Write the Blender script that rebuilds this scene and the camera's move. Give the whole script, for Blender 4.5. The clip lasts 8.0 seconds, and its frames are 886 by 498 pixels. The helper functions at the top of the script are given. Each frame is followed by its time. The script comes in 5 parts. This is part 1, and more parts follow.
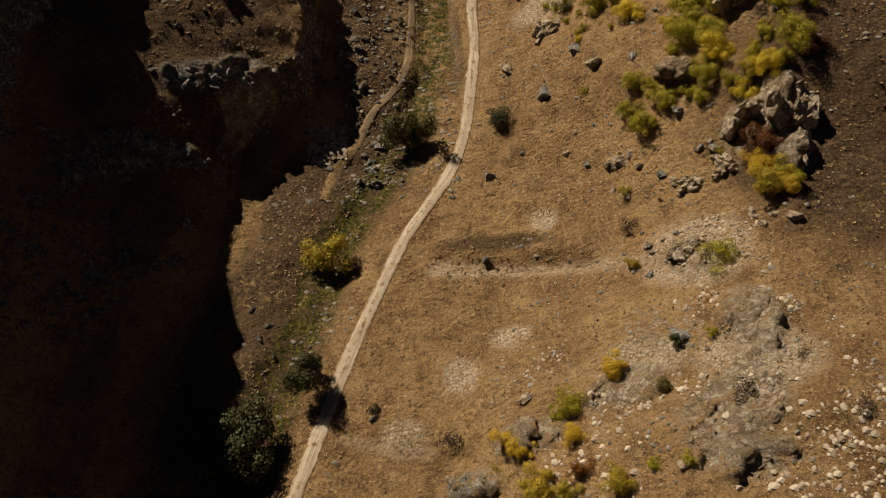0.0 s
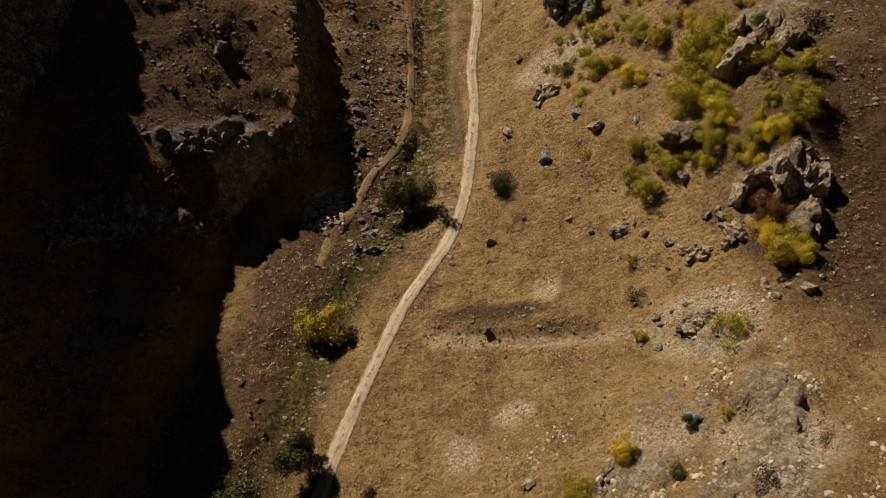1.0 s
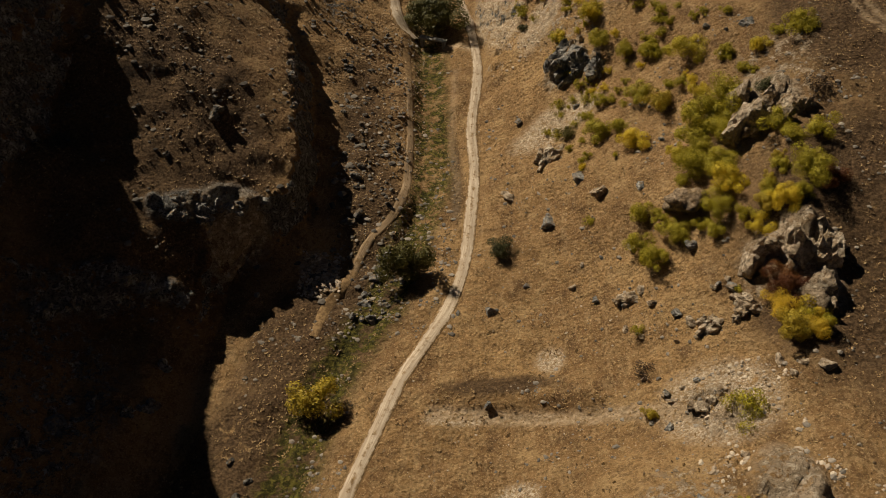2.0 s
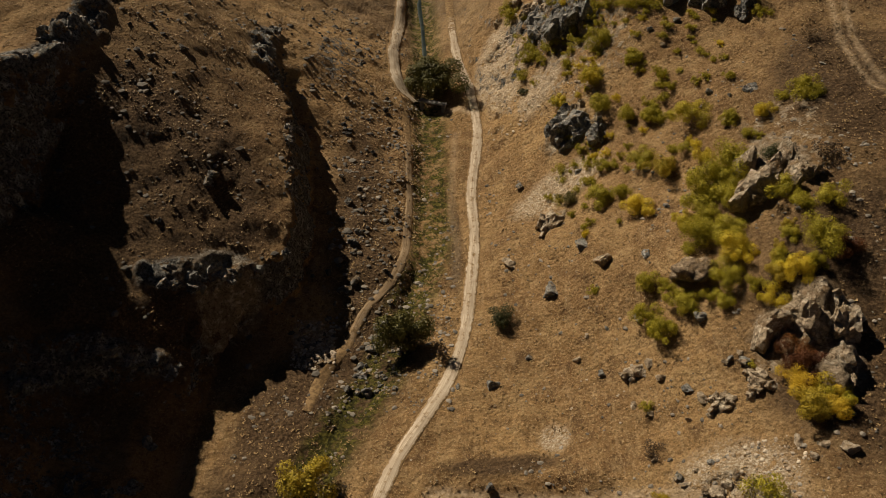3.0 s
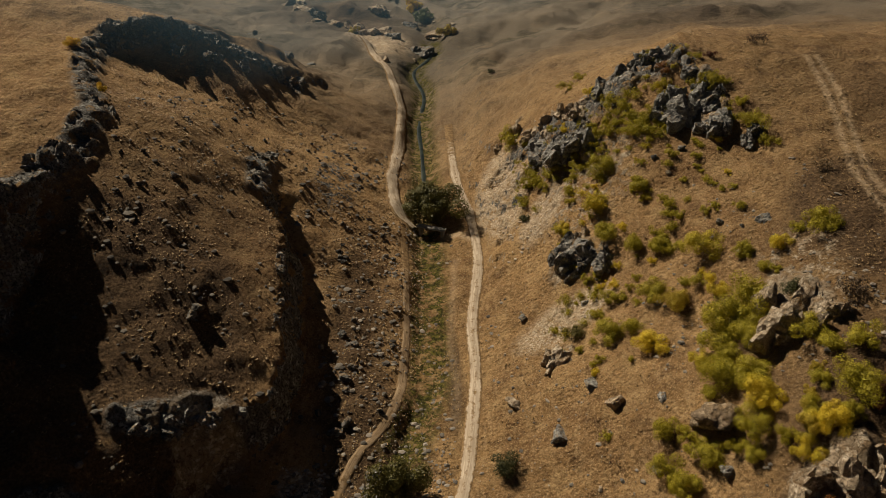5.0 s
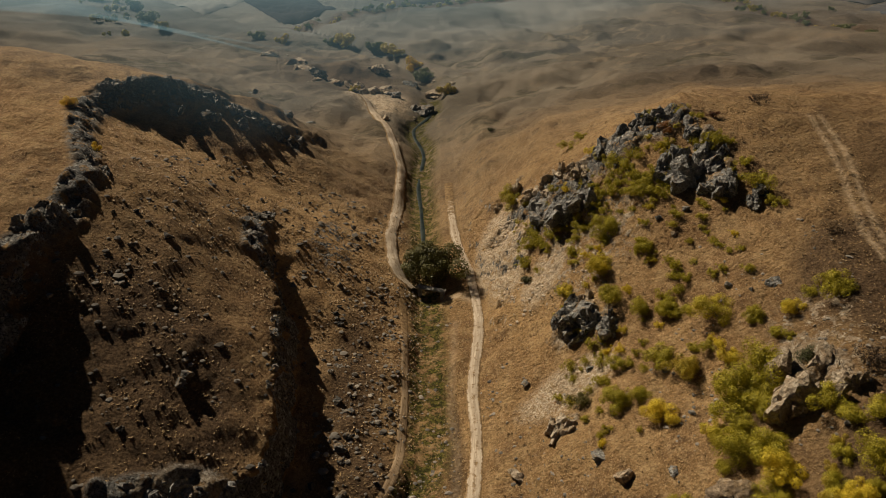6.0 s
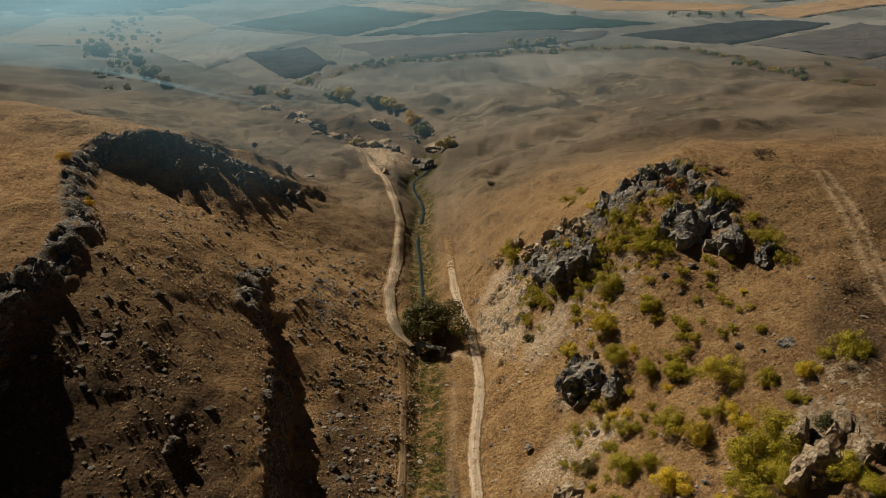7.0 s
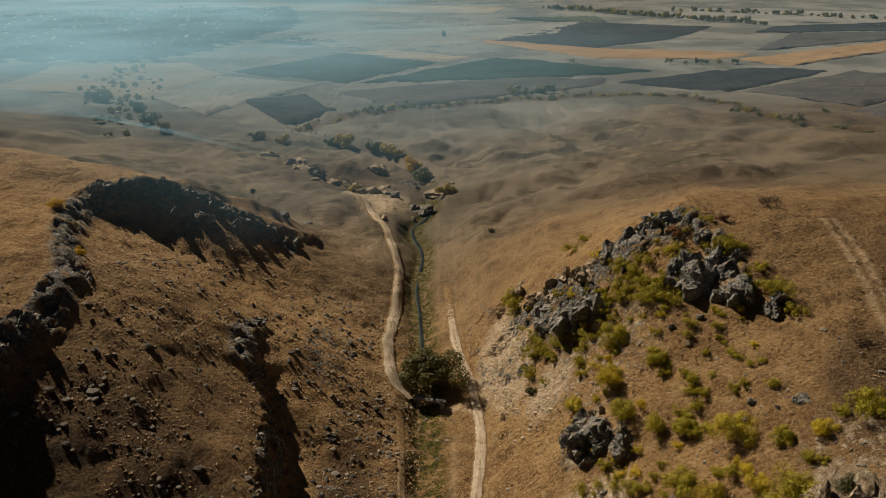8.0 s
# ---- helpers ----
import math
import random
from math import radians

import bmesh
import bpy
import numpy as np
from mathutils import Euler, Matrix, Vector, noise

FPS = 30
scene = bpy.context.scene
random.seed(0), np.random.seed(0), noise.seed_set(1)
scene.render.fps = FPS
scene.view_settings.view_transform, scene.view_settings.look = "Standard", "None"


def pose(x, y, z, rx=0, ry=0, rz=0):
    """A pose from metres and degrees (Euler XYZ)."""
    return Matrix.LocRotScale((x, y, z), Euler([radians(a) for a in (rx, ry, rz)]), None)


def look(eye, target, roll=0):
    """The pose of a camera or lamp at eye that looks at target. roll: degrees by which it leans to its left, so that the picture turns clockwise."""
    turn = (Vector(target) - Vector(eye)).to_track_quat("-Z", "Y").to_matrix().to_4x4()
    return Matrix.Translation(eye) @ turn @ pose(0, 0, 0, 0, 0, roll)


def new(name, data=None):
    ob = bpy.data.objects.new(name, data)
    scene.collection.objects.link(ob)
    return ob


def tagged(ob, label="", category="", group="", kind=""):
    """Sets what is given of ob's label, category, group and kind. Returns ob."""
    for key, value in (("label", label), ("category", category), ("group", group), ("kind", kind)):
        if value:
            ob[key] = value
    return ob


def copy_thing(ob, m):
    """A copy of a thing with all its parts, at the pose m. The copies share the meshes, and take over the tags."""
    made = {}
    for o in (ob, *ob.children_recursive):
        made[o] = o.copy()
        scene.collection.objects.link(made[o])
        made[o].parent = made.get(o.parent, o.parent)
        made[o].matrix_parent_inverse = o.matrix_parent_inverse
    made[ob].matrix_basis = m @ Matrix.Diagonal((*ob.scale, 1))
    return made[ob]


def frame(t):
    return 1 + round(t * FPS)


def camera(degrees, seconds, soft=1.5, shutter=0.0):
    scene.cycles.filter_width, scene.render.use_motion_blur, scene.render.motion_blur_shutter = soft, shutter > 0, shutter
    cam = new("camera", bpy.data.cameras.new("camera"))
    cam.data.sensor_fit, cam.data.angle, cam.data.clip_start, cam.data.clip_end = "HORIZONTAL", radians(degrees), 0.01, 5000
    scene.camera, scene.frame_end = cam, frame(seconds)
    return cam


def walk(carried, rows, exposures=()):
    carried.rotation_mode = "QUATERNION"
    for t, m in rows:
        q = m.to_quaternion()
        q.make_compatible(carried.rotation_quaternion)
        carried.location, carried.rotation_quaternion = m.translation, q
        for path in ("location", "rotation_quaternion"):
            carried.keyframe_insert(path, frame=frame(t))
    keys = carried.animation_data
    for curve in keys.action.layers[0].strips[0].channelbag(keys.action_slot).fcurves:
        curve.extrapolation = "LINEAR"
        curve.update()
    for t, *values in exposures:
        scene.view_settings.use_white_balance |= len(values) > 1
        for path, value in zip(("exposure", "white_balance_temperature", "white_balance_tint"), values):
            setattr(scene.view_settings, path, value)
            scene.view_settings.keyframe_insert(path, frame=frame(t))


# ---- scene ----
cam = camera(59.96, 8.0, soft=0.5)
# seconds, place, and the turns about x, the line of sight and z
ROWS = [
    (0.0, 0.000, 0.000, 100.000, 37.224, -0.547, 0.414),
    (0.5, 0.042, 2.498, 99.092, 39.115, -0.502, 0.380),
    (1.0, 0.083, 4.943, 98.249, 41.053, -0.456, 0.347),
    (1.5, 0.123, 7.336, 97.469, 43.034, -0.410, 0.315),
    (2.0, 0.161, 9.683, 96.748, 45.057, -0.364, 0.286),
    (2.5, 0.195, 11.984, 96.082, 47.115, -0.318, 0.259),
    (3.0, 0.225, 14.244, 95.468, 49.201, -0.273, 0.233),
    (3.5, 0.248, 16.464, 94.903, 51.307, -0.229, 0.210),
    (4.0, 0.265, 18.648, 94.384, 53.421, -0.186, 0.187),
    (4.5, 0.273, 20.799, 93.908, 55.532, -0.145, 0.166),
    (5.0, 0.272, 22.920, 93.470, 57.624, -0.107, 0.145),
    (5.5, 0.260, 25.013, 93.068, 59.682, -0.071, 0.124),
    (6.0, 0.237, 27.081, 92.698, 61.687, -0.040, 0.103),
    (6.5, 0.200, 29.128, 92.357, 63.620, -0.012, 0.080),
    (7.0, 0.150, 31.156, 92.042, 65.459, 0.011, 0.055),
    (7.5, 0.084, 33.168, 91.749, 67.180, 0.028, 0.026),
    (8.0, 0.003, 35.167, 91.476, 68.758, 0.039, -0.006),
]
walk(cam, [(t, pose(x, y, z, 0, 0, turn) @ pose(0, 0, 0, tilt, 0, 0) @ pose(0, 0, 0, 0, 0, lean)) for t, x, y, z, tilt, lean, turn in ROWS])

# ---- world and sun: low autumn sun from the far left ----
SUN_ELEVATION, SUN_AZIMUTH = 39.0, 42.0   # degrees; the azimuth is counted from +y towards -x
world = bpy.data.worlds.new("sky")
scene.world = world
world.use_nodes = True
wn = world.node_tree
sky = wn.nodes.new("ShaderNodeTexSky")
sky.sky_type = "NISHITA"
sky.sun_disc = False
sky.sun_elevation = radians(SUN_ELEVATION)
sky.sun_rotation = radians(-SUN_AZIMUTH)
sky.air_density, sky.dust_density, sky.ozone_density = 1.0, 0.2, 4.0
wn.links.new(sky.outputs["Color"], wn.nodes["Background"].inputs["Color"])
wn.nodes["Background"].inputs["Strength"].default_value = 0.0075
sun = new("sun", bpy.data.lights.new("sun", "SUN"))
sun.data.energy, sun.data.angle, sun.data.color = 5.0, radians(0.53), (1.0, 0.87, 0.68)
sun.matrix_world = look((-math.sin(radians(SUN_AZIMUTH)) * 300, math.cos(radians(SUN_AZIMUTH)) * 300,
                         math.tan(radians(SUN_ELEVATION)) * 300), (0, 0, 0))
scene.view_settings.exposure = 0.18

# ---- the lie of the land ----
def hashed(i, j, k=0, seed=0):
    n = (i.astype(np.int64) * 374761393 + j.astype(np.int64) * 668265263 + np.asarray(k).astype(np.int64) * 2147483647 + seed * 974711) & 0xFFFFFFFF
    n = ((n ^ (n >> 13)) * 1274126177) & 0xFFFFFFFF
    n = ((n ^ (n >> 16)) * 2246822519) & 0xFFFFFFFF
    return ((n ^ (n >> 15)) & 0xFFFFFF) / 0xFFFFFF


def value_noise(x, y, seed=0):
    i, j = np.floor(x), np.floor(y)
    u, v = x - i, y - j
    u, v = u * u * u * (u * (6 * u - 15) + 10), v * v * v * (v * (6 * v - 15) + 10)
    a, b = hashed(i, j, 0, seed), hashed(i + 1, j, 0, seed)
    c, d = hashed(i, j + 1, 0, seed), hashed(i + 1, j + 1, 0, seed)
    return (a + (b - a) * u) * (1 - v) + (c + (d - c) * u) * v - 0.5


def fbm(x, y, size, octaves=4, seed=0):
    total, part, c, s = 0.0, 1.0, 0.8, 0.6
    x, y = np.asarray(x, float) / size, np.asarray(y, float) / size
    for n in range(octaves):
        total = total + part * value_noise(x, y, seed + n)
        x, y, part = (c * x - s * y) * 2.03 + 17.3, (s * x + c * y) * 2.03 - 9.1, part * 0.5
    return total


def cells(x, y, size, seed=0):
    """Blocky cells: a level for each, and the distance to the nearest middle."""
    x, y = np.asarray(x, float) / size, np.asarray(y, float) / size
    i, j = np.floor(x), np.floor(y)
    best, level = np.full(np.shape(x), 9.0), np.zeros(np.shape(x))
    for a in (-1, 0, 1):
        for b in (-1, 0, 1):
            px, py = i + a + hashed(i + a, j + b, 1, seed), j + b + hashed(i + a, j + b, 2, seed)
            d = (px - x) ** 2 + (py - y) ** 2
            near = d < best
            best, level = np.where(near, d, best), np.where(near, hashed(i + a, j + b, 3, seed), level)
    return level, np.sqrt(best)


def glide(y, at, values):
    """A smooth curve through the values, with no overshoot."""
    at, values = np.asarray(at, float), np.asarray(values, float)
    h, d = np.diff(at), np.diff(values) / np.diff(at)
    m = np.zeros(len(at))
    m[1:-1] = np.where(d[:-1] * d[1:] > 0, 2 * d[:-1] * d[1:] / np.where(d[:-1] + d[1:] == 0, 1, d[:-1] + d[1:]), 0)
    y = np.clip(y, at[0], at[-1])
    i = np.clip(np.searchsorted(at, y, "right") - 1, 0, len(at) - 2)
    t = (y - at[i]) / h[i]
    return ((1 + 2 * t) * (1 - t) ** 2 * values[i] + t * (1 - t) ** 2 * h[i] * m[i]
            + t * t * (3 - 2 * t) * values[i + 1] + t * t * (t - 1) * h[i] * m[i + 1])


def stream_x(y):
    return glide(y, (0, 43, 59, 76, 88, 97, 118, 129, 145, 180, 225, 245, 268, 293, 312, 368, 440, 600, 900),
                 (-42, -28, -23.4, -20, -15, -10.5, -5, -2.6, -3, -4, -6.3, -7.7, -6.6, -11, -5, -12, -70, -190, -420))


def road_x(y):
    return glide(y, (-40, 35, 47, 54, 63, 72, 79, 86, 94, 104, 116, 132, 143, 167, 182, 206, 232, 262),
                 (-44, -20.5, -17.2, -15.4, -12.6, -9.5, -7, -3.4, 0.6, 3.4, 4.8, 6, 5.7, 7.7, 6.8, 3, 1.6, 1))


# Break lines of the valley's two sides, at these distances up the valley
LEFT_UP = (0, 35, 50, 65, 80, 86, 90, 97, 102, 108, 113, 120, 136, 150, 165, 178, 190, 201, 215, 250, 300, 370, 460, 620)
UP = (0, 35, 50, 65, 80, 95, 107, 120, 136, 150, 165, 178, 190, 201, 215, 250, 300, 370, 460, 620)
LEFT = {
    "bank": ((-49, -38, -30, -29, -26, -24, -22.5, -20, -17.5, -14.5, -12.5, -10, -8, -9, -10, -10.5, -11, -12, -12.5, -13, -18, -22, -80, -200),
        (-2.5, -2.5, -2.5, -2.5, -2.5, -2.5, -2.5, -2.5, -2.5, -2, -1.5, -1, -1, 0, 1, 1.5, 1, 1, 1, 1, 2, 1, -1, -3)),
    "foot": ((-50, -42, -40, -40, -38.5, -38, -37.5, -37, -36, -30.5, -25.3, -24.8, -26.3, -28.1, -33.7, -33, -29.8, -28.5, -29.1, -26.8, -30, -45, -100, -220),
        (-2, -2, -2, -2.5, -2.5, -2.2, -1.8, -1, -0.5, 0.5, 0.5, 2, 5, 6.7, 11.9, 13.1, 11, 9.3, 9.1, 6.4, 4, 2, 0, -3)),
    "shelf": ((-54, -48, -47, -46, -45, -44.5, -43.5, -42.2, -41.5, -33.5, -27.8, -27.2, -29.3, -31.7, -37.5, -42, -44.4, -45.1, -44.4, -36.1, -40, -60, -115, -240),
        (1, 1, 1, 1.2, 1.2, 1.8, 4.2, 6, 8.5, 8.5, 8.8, 10.6, 14, 14.4, 17.7, 19, 18.4, 17.5, 18.7, 11.2, 6, 2.5, 0, -3)),
    "bench": ((-60, -56, -55, -55, -55, -54, -52, -50, -49, -47, -46, -46, -48, -49.7, -51.5, -54.3, -58.4, -60.3, -56.1, -38.9, -50, -70, -122, -250),
        (3, 3, 3, 4.5, 3, 4, 10.5, 12, 12.5, 13.5, 15.5, 18.5, 24.5, 27.5, 28.9, 28.5, 27.6, 26.9, 28, 14.5, 6.5, 2.8, 0.5, -3)),
    "rim_foot": ((-72, -70, -70, -70, -70, -69.5, -69, -68.5, -68, -67, -66.5, -66, -63.5, -62.9, -65.4, -69.6, -74.6, -76.8, -67.5, -41.8, -60, -80, -130, -260),
        (14, 14, 14, 14, 13, 14, 18, 20, 21.5, 22, 20, 22.5, 32, 34.6, 36.2, 36, 35.2, 34.7, 34.5, 15.8, 7, 3, 1, -3)),
    # up to 120 the rim and brow are unseen, raised to shade the floor
    "rim": ((-84, -84, -84, -79, -77.5, -77, -77, -78, -79.5, -80, -79, -75, -68.5, -67.1, -70.9, -76.5, -82.2, -84.5, -73.1, -46.9, -70, -95, -150, -280),
        (48, 49, 50, 52, 60, 61, 62, 61, 60, 58, 54, 44, 36, 38.2, 39.2, 39.7, 40, 40.5, 39.5, 20, 9, 4, 1, -3)),
    "brow": ((-115, -115, -115, -115, -115, -115, -115, -115, -115, -112, -111, -108, -106, -107.7, -111.3, -116.1, -121.2, -123.1, -113.8, -98.5, -120, -150, -200, -320),
        (52, 53, 54, 56, 63, 64, 65, 64, 63, 61, 57, 47, 42, 45.8, 45.9, 45.9, 46.5, 46.7, 46.9, 33.9, 18, 8, 3, -3)),
    "upland": ((-340, -340, -340, -340, -340, -340, -340, -340, -340, -340, -340, -340, -340, -340, -340, -340, -340, -340, -340, -340, -340, -360, -380, -440),
        (60, 60, 61, 61, 61, 60, 59, 58, 57, 55, 53, 52, 50, 50, 50, 50, 50, 49, 48, 42, 34, 18, 6, -3)),
}
RIGHT = {
    "slope": ((-10, 0, 3, 10, 14, 18, 16, 16, 17, 15, 14, 14, 14, 14, 14, 12, 14, 30, 30, 0),
              (1, 0.5, 1.5, 0.8, 0.6, 1.2, 2.0, 3, 3.5, 4, 5, 6, 8, 10, 11, 10, 6, 2, 0, -3)),
    "hillside": ((8, 12, 15, 26, 30, 28, 26, 28, 30, 26, 24, 24, 25, 26, 27, 30, 34, 60, 60, 40),
                 (9, 8.5, 8.5, 6.5, 7, 7.6, 9.5, 12, 13.5, 14, 15, 18, 21, 22, 22, 19, 11, 5, 1, -3)),
    "crag_foot": ((24, 26, 28, 36, 40, 38, 40, 44, 48, 45, 40, 40, 40, 42, 44, 52, 60, 90, 90, 90),
                  (18, 17.5, 13.5, 12, 14, 15.5, 19, 20.5, 26, 27, 30, 35, 36.5, 34, 30, 24, 15, 8, 2, -3)),
    "crest": ((41, 41, 46, 46, 50, 52, 56, 60, 63, 65, 56, 52, 52, 58, 64, 76, 90, 120, 130, 140),
              (24, 23.5, 20.5, 18, 20.5, 26.5, 29, 31.5, 35, 36.5, 38.5, 42, 42.5, 39.5, 36, 28, 18, 10, 3, -3)),
    "brow": ((100, 100, 100, 100, 100, 100, 100, 100, 100, 100, 100, 100, 100, 100, 105, 120, 140, 180, 200, 220),
             (30, 30, 25, 24, 27, 32, 34, 37, 39, 40, 41, 41, 41, 40, 37, 30, 20, 11, 4, -3)),
    "upland": ((320, 320, 320, 320, 320, 320, 320, 320, 320, 320, 320, 320, 320, 320, 320, 320, 330, 360, 380, 400),
               (28, 28, 28, 28, 30, 33, 35, 37, 38, 38, 38, 38, 38, 37, 35, 29, 21, 12, 4, -3)),
}


def height(x, y, rough=True):
    """The ground's height, on arrays."""
    x, y = np.broadcast_arrays(np.asarray(x, float), np.asarray(y, float))
    sx, rx = stream_x(y), road_x(y)
    bed = glide(y, (0, 100, 180, 300, 460, 620), (-4.2, -3.6, -2.6, -2.4, -2.6, -4.0))
    lane = glide(y, (0, 100, 140, 170, 206, 262, 400, 620), (-1.0, -1.2, -1.8, -0.3, 0.8, 1.6, 0, -3))
    near = np.clip((330 - y) / 60, 0, 1)
    rx = rx * near + (sx + 9) * (1 - near)
    lines = [(glide(y, LEFT_UP, a), glide(y, LEFT_UP, b)) for a, b in reversed(list(LEFT.values()))]
    lines += [(sx - 1.6, bed + 0.1), (sx + 1.6, bed + 0.1), (np.maximum(sx + 2.6, rx - 2.2), lane - 0.35), (np.maximum(sx + 4, rx + 1.8), lane + 0.1)]
    lines += [(glide(y, UP, a), glide(y, UP, b)) for a, b in RIGHT.values()]
    z, last = lines[0][1].copy(), lines[0]
    for here in lines[1:]:
        start, stop = last[0], np.maximum(here[0], last[0] + 0.5)
        t = np.clip((x - start) / (stop - start), 0, 1)
        z = z + t * (here[1] - last[1])
        last = (stop, here[1])
    # a cut terrace above the track
    z = z + 0.95 * np.clip((y - 75.2 + 0.16 * x) / 1.5, -1, 1) * np.exp(-((x - 12) / 12.0) ** 4) * np.exp(-((y - 74 + 0.1 * x) / 8.0) ** 2)
    if rough:
        off = np.clip((np.abs(x - rx) - 1.2) / 2.5, 0, 1) * np.clip((np.abs(x - sx) - 0.8) / 2, 0, 1)
        far = np.clip((np.hypot(x, y - 120) - 160) / 300, 0, 1)
        z = z + off * (1.5 * fbm(x, y, 17, 3, 3) + 0.75 * fbm(x, y, 4.1, 4, 8)) + far * np.clip((520 - y) / 120, 0, 1) * (9.0 * fbm(x, y, 120, 3, 21) + 6.0 * fbm(x, y, 42, 3, 25))
        # eroded scarps on the open ground beyond the knolls
        worn = np.clip((y - 215) / 60, 0, 1) * np.clip((560 - y) / 90, 0, 1) * np.clip((np.abs(x - sx) - 5) / 14, 0, 1)
        z = z + worn * (4.4 * np.clip(3.2 * fbm(x * 0.8 + 0.3 * y, y, 38, 3, 27), -0.5, 0.5) + 2.2 * fbm(x, y, 11, 3, 28))
    return z


def ground_z(x, y):
    return float(height(np.array([x]), np.array([y]))[0])

# ---- materials ----
class Nodes:
    """A short hand for node materials."""

    def __init__(self, name, rough=0.9, spec=0.2):
        self.m = bpy.data.materials.new(name)
        self.m.use_nodes = True
        self.t = self.m.node_tree
        self.b = self.t.nodes["Principled BSDF"]
        self.b.inputs["Roughness"].default_value = rough
        self.b.inputs["Specular IOR Level"].default_value = spec
        self.geo = self.t.nodes.new("ShaderNodeNewGeometry")
        self.place = self.geo.outputs["Position"]

    def put(self, socket, value):
        if isinstance(value, (int, float)):
            socket.default_value = value
        elif isinstance(value, tuple):
            socket.default_value = (*value, 1.0)[:len(socket.default_value)]
        else:
            self.t.links.new(value, socket)

    def noise(self, scale, detail=4.0, rough=0.55, stretch=None, at=None):
        n = self.t.nodes.new("ShaderNodeTexNoise")
        n.inputs["Scale"].default_value, n.inputs["Detail"].default_value, n.inputs["Roughness"].default_value = scale, detail, rough
        self.put(n.inputs["Vector"], self.stretched(stretch, at) if stretch else (at or self.place))
        return n.outputs["Fac"]

    def stretched(self, by, at=None):
        n = self.t.nodes.new("ShaderNodeVectorMath")
        n.operation = "MULTIPLY"
        self.put(n.inputs[0], at or self.place)
        n.inputs[1].default_value = by
        return n.outputs[0]

    def warped(self, at, scale, by):
        n, v = self.t.nodes.new("ShaderNodeTexNoise"), self.t.nodes.new("ShaderNodeVectorMath")
        n.inputs["Scale"].default_value, n.inputs["Detail"].default_value = scale, 3.0
        self.put(n.inputs["Vector"], at or self.place)
        v.operation = "MULTIPLY_ADD"
        self.put(v.inputs[0], n.outputs["Color"])
        v.inputs[1].default_value = (by, by, by)
        self.put(v.inputs[2], at or self.place)
        return v.outputs[0]

    def voronoi(self, scale, feature="F1", out="Distance", at=None):
        n = self.t.nodes.new("ShaderNodeTexVoronoi")
        n.feature = feature
        n.inputs["Scale"].default_value = scale
        self.put(n.inputs["Vector"], at or self.place)
        return n.outputs[out]

    def step(self, value, low, high, a=0.0, b=1.0):
        n = self.t.nodes.new("ShaderNodeMapRange")
        n.interpolation_type = "SMOOTHSTEP"
        self.put(n.inputs["Value"], value)
        for key, v in (("From Min", low), ("From Max", high), ("To Min", a), ("To Max", b)):
            self.put(n.inputs[key], v)
        return n.outputs["Result"]

    def math(self, how, a, b=0.0):
        n = self.t.nodes.new("ShaderNodeMath")
        n.operation = how
        self.put(n.inputs[0], a)
        self.put(n.inputs[1], b)
        return n.outputs[0]

    def mix(self, fac, a, b, how="MIX"):
        n = self.t.nodes.new("ShaderNodeMix")
        n.data_type, n.blend_type = "RGBA", how
        self.put(n.inputs["Factor"], fac)
        self.put(n.inputs[6], a)
        self.put(n.inputs[7], b)
        return n.outputs[2]

    def mask(self, name):
        n = self.t.nodes.new("ShaderNodeAttribute")
        n.attribute_name = name
        return n.outputs["Fac"]

    def upward(self):
        n = self.t.nodes.new("ShaderNodeSeparateXYZ")
        self.put(n.inputs[0], self.geo.outputs["Normal"])
        return n.outputs["Z"]

    def chance(self):
        return self.t.nodes.new("ShaderNodeObjectInfo").outputs["Random"]

    def island(self):
        return self.geo.outputs["Random Per Island"]

    def bump(self, height, strength, distance):
        n = self.t.nodes.new("ShaderNodeBump")
        n.inputs["Strength"].default_value, n.inputs["Distance"].default_value = strength, distance
        self.put(n.inputs["Height"], height)
        self.put(self.b.inputs["Normal"], n.outputs["Normal"])

    def colour(self, value):
        self.put(self.b.inputs["Base Color"], value)
        return self.m


def rock_colours(n, low, high, scar, stain, lichen, at=None):
    """Weathered limestone: broad tones, pale scars, stains and dark lichen."""
    base = n.mix(n.step(n.noise(0.35, 3, at=at), 0.35, 0.7), low, high)
    base = n.mix(n.step(n.noise(0.22, 3, at=at), 0.55, 0.72, 0, 0.7), base, stain)
    base = n.mix(n.step(n.noise(0.9, 5, 0.6, at=at), 0.50, 0.64), base, scar)
    base = n.mix(n.step(n.noise(2.6, 5, 0.75, at=at), lichen, lichen + 0.13), base, tuple(v * 0.28 for v in low))
    at = n.warped(at, 0.5, 2.2)
    crack = n.math("MINIMUM", n.voronoi(0.5, "DISTANCE_TO_EDGE", at=at), n.math("ADD", n.voronoi(1.5, "DISTANCE_TO_EDGE", at=at), n.step(n.noise(0.8, 3), 0.42, 0.58, 0, 0.09)))
    return n.mix(n.step(crack, 0.05, 0.0, 0, 0.45), base, tuple(v * 0.16 for v in low))


GREY_ROCK = ((0.13, 0.125, 0.117), (0.255, 0.242, 0.218), (0.42, 0.405, 0.37), (0.17, 0.145, 0.10), 0.47)
OCHRE_ROCK = ((0.27, 0.205, 0.135), (0.42, 0.325, 0.225), (0.55, 0.46, 0.345), (0.31, 0.195, 0.10), 0.54)


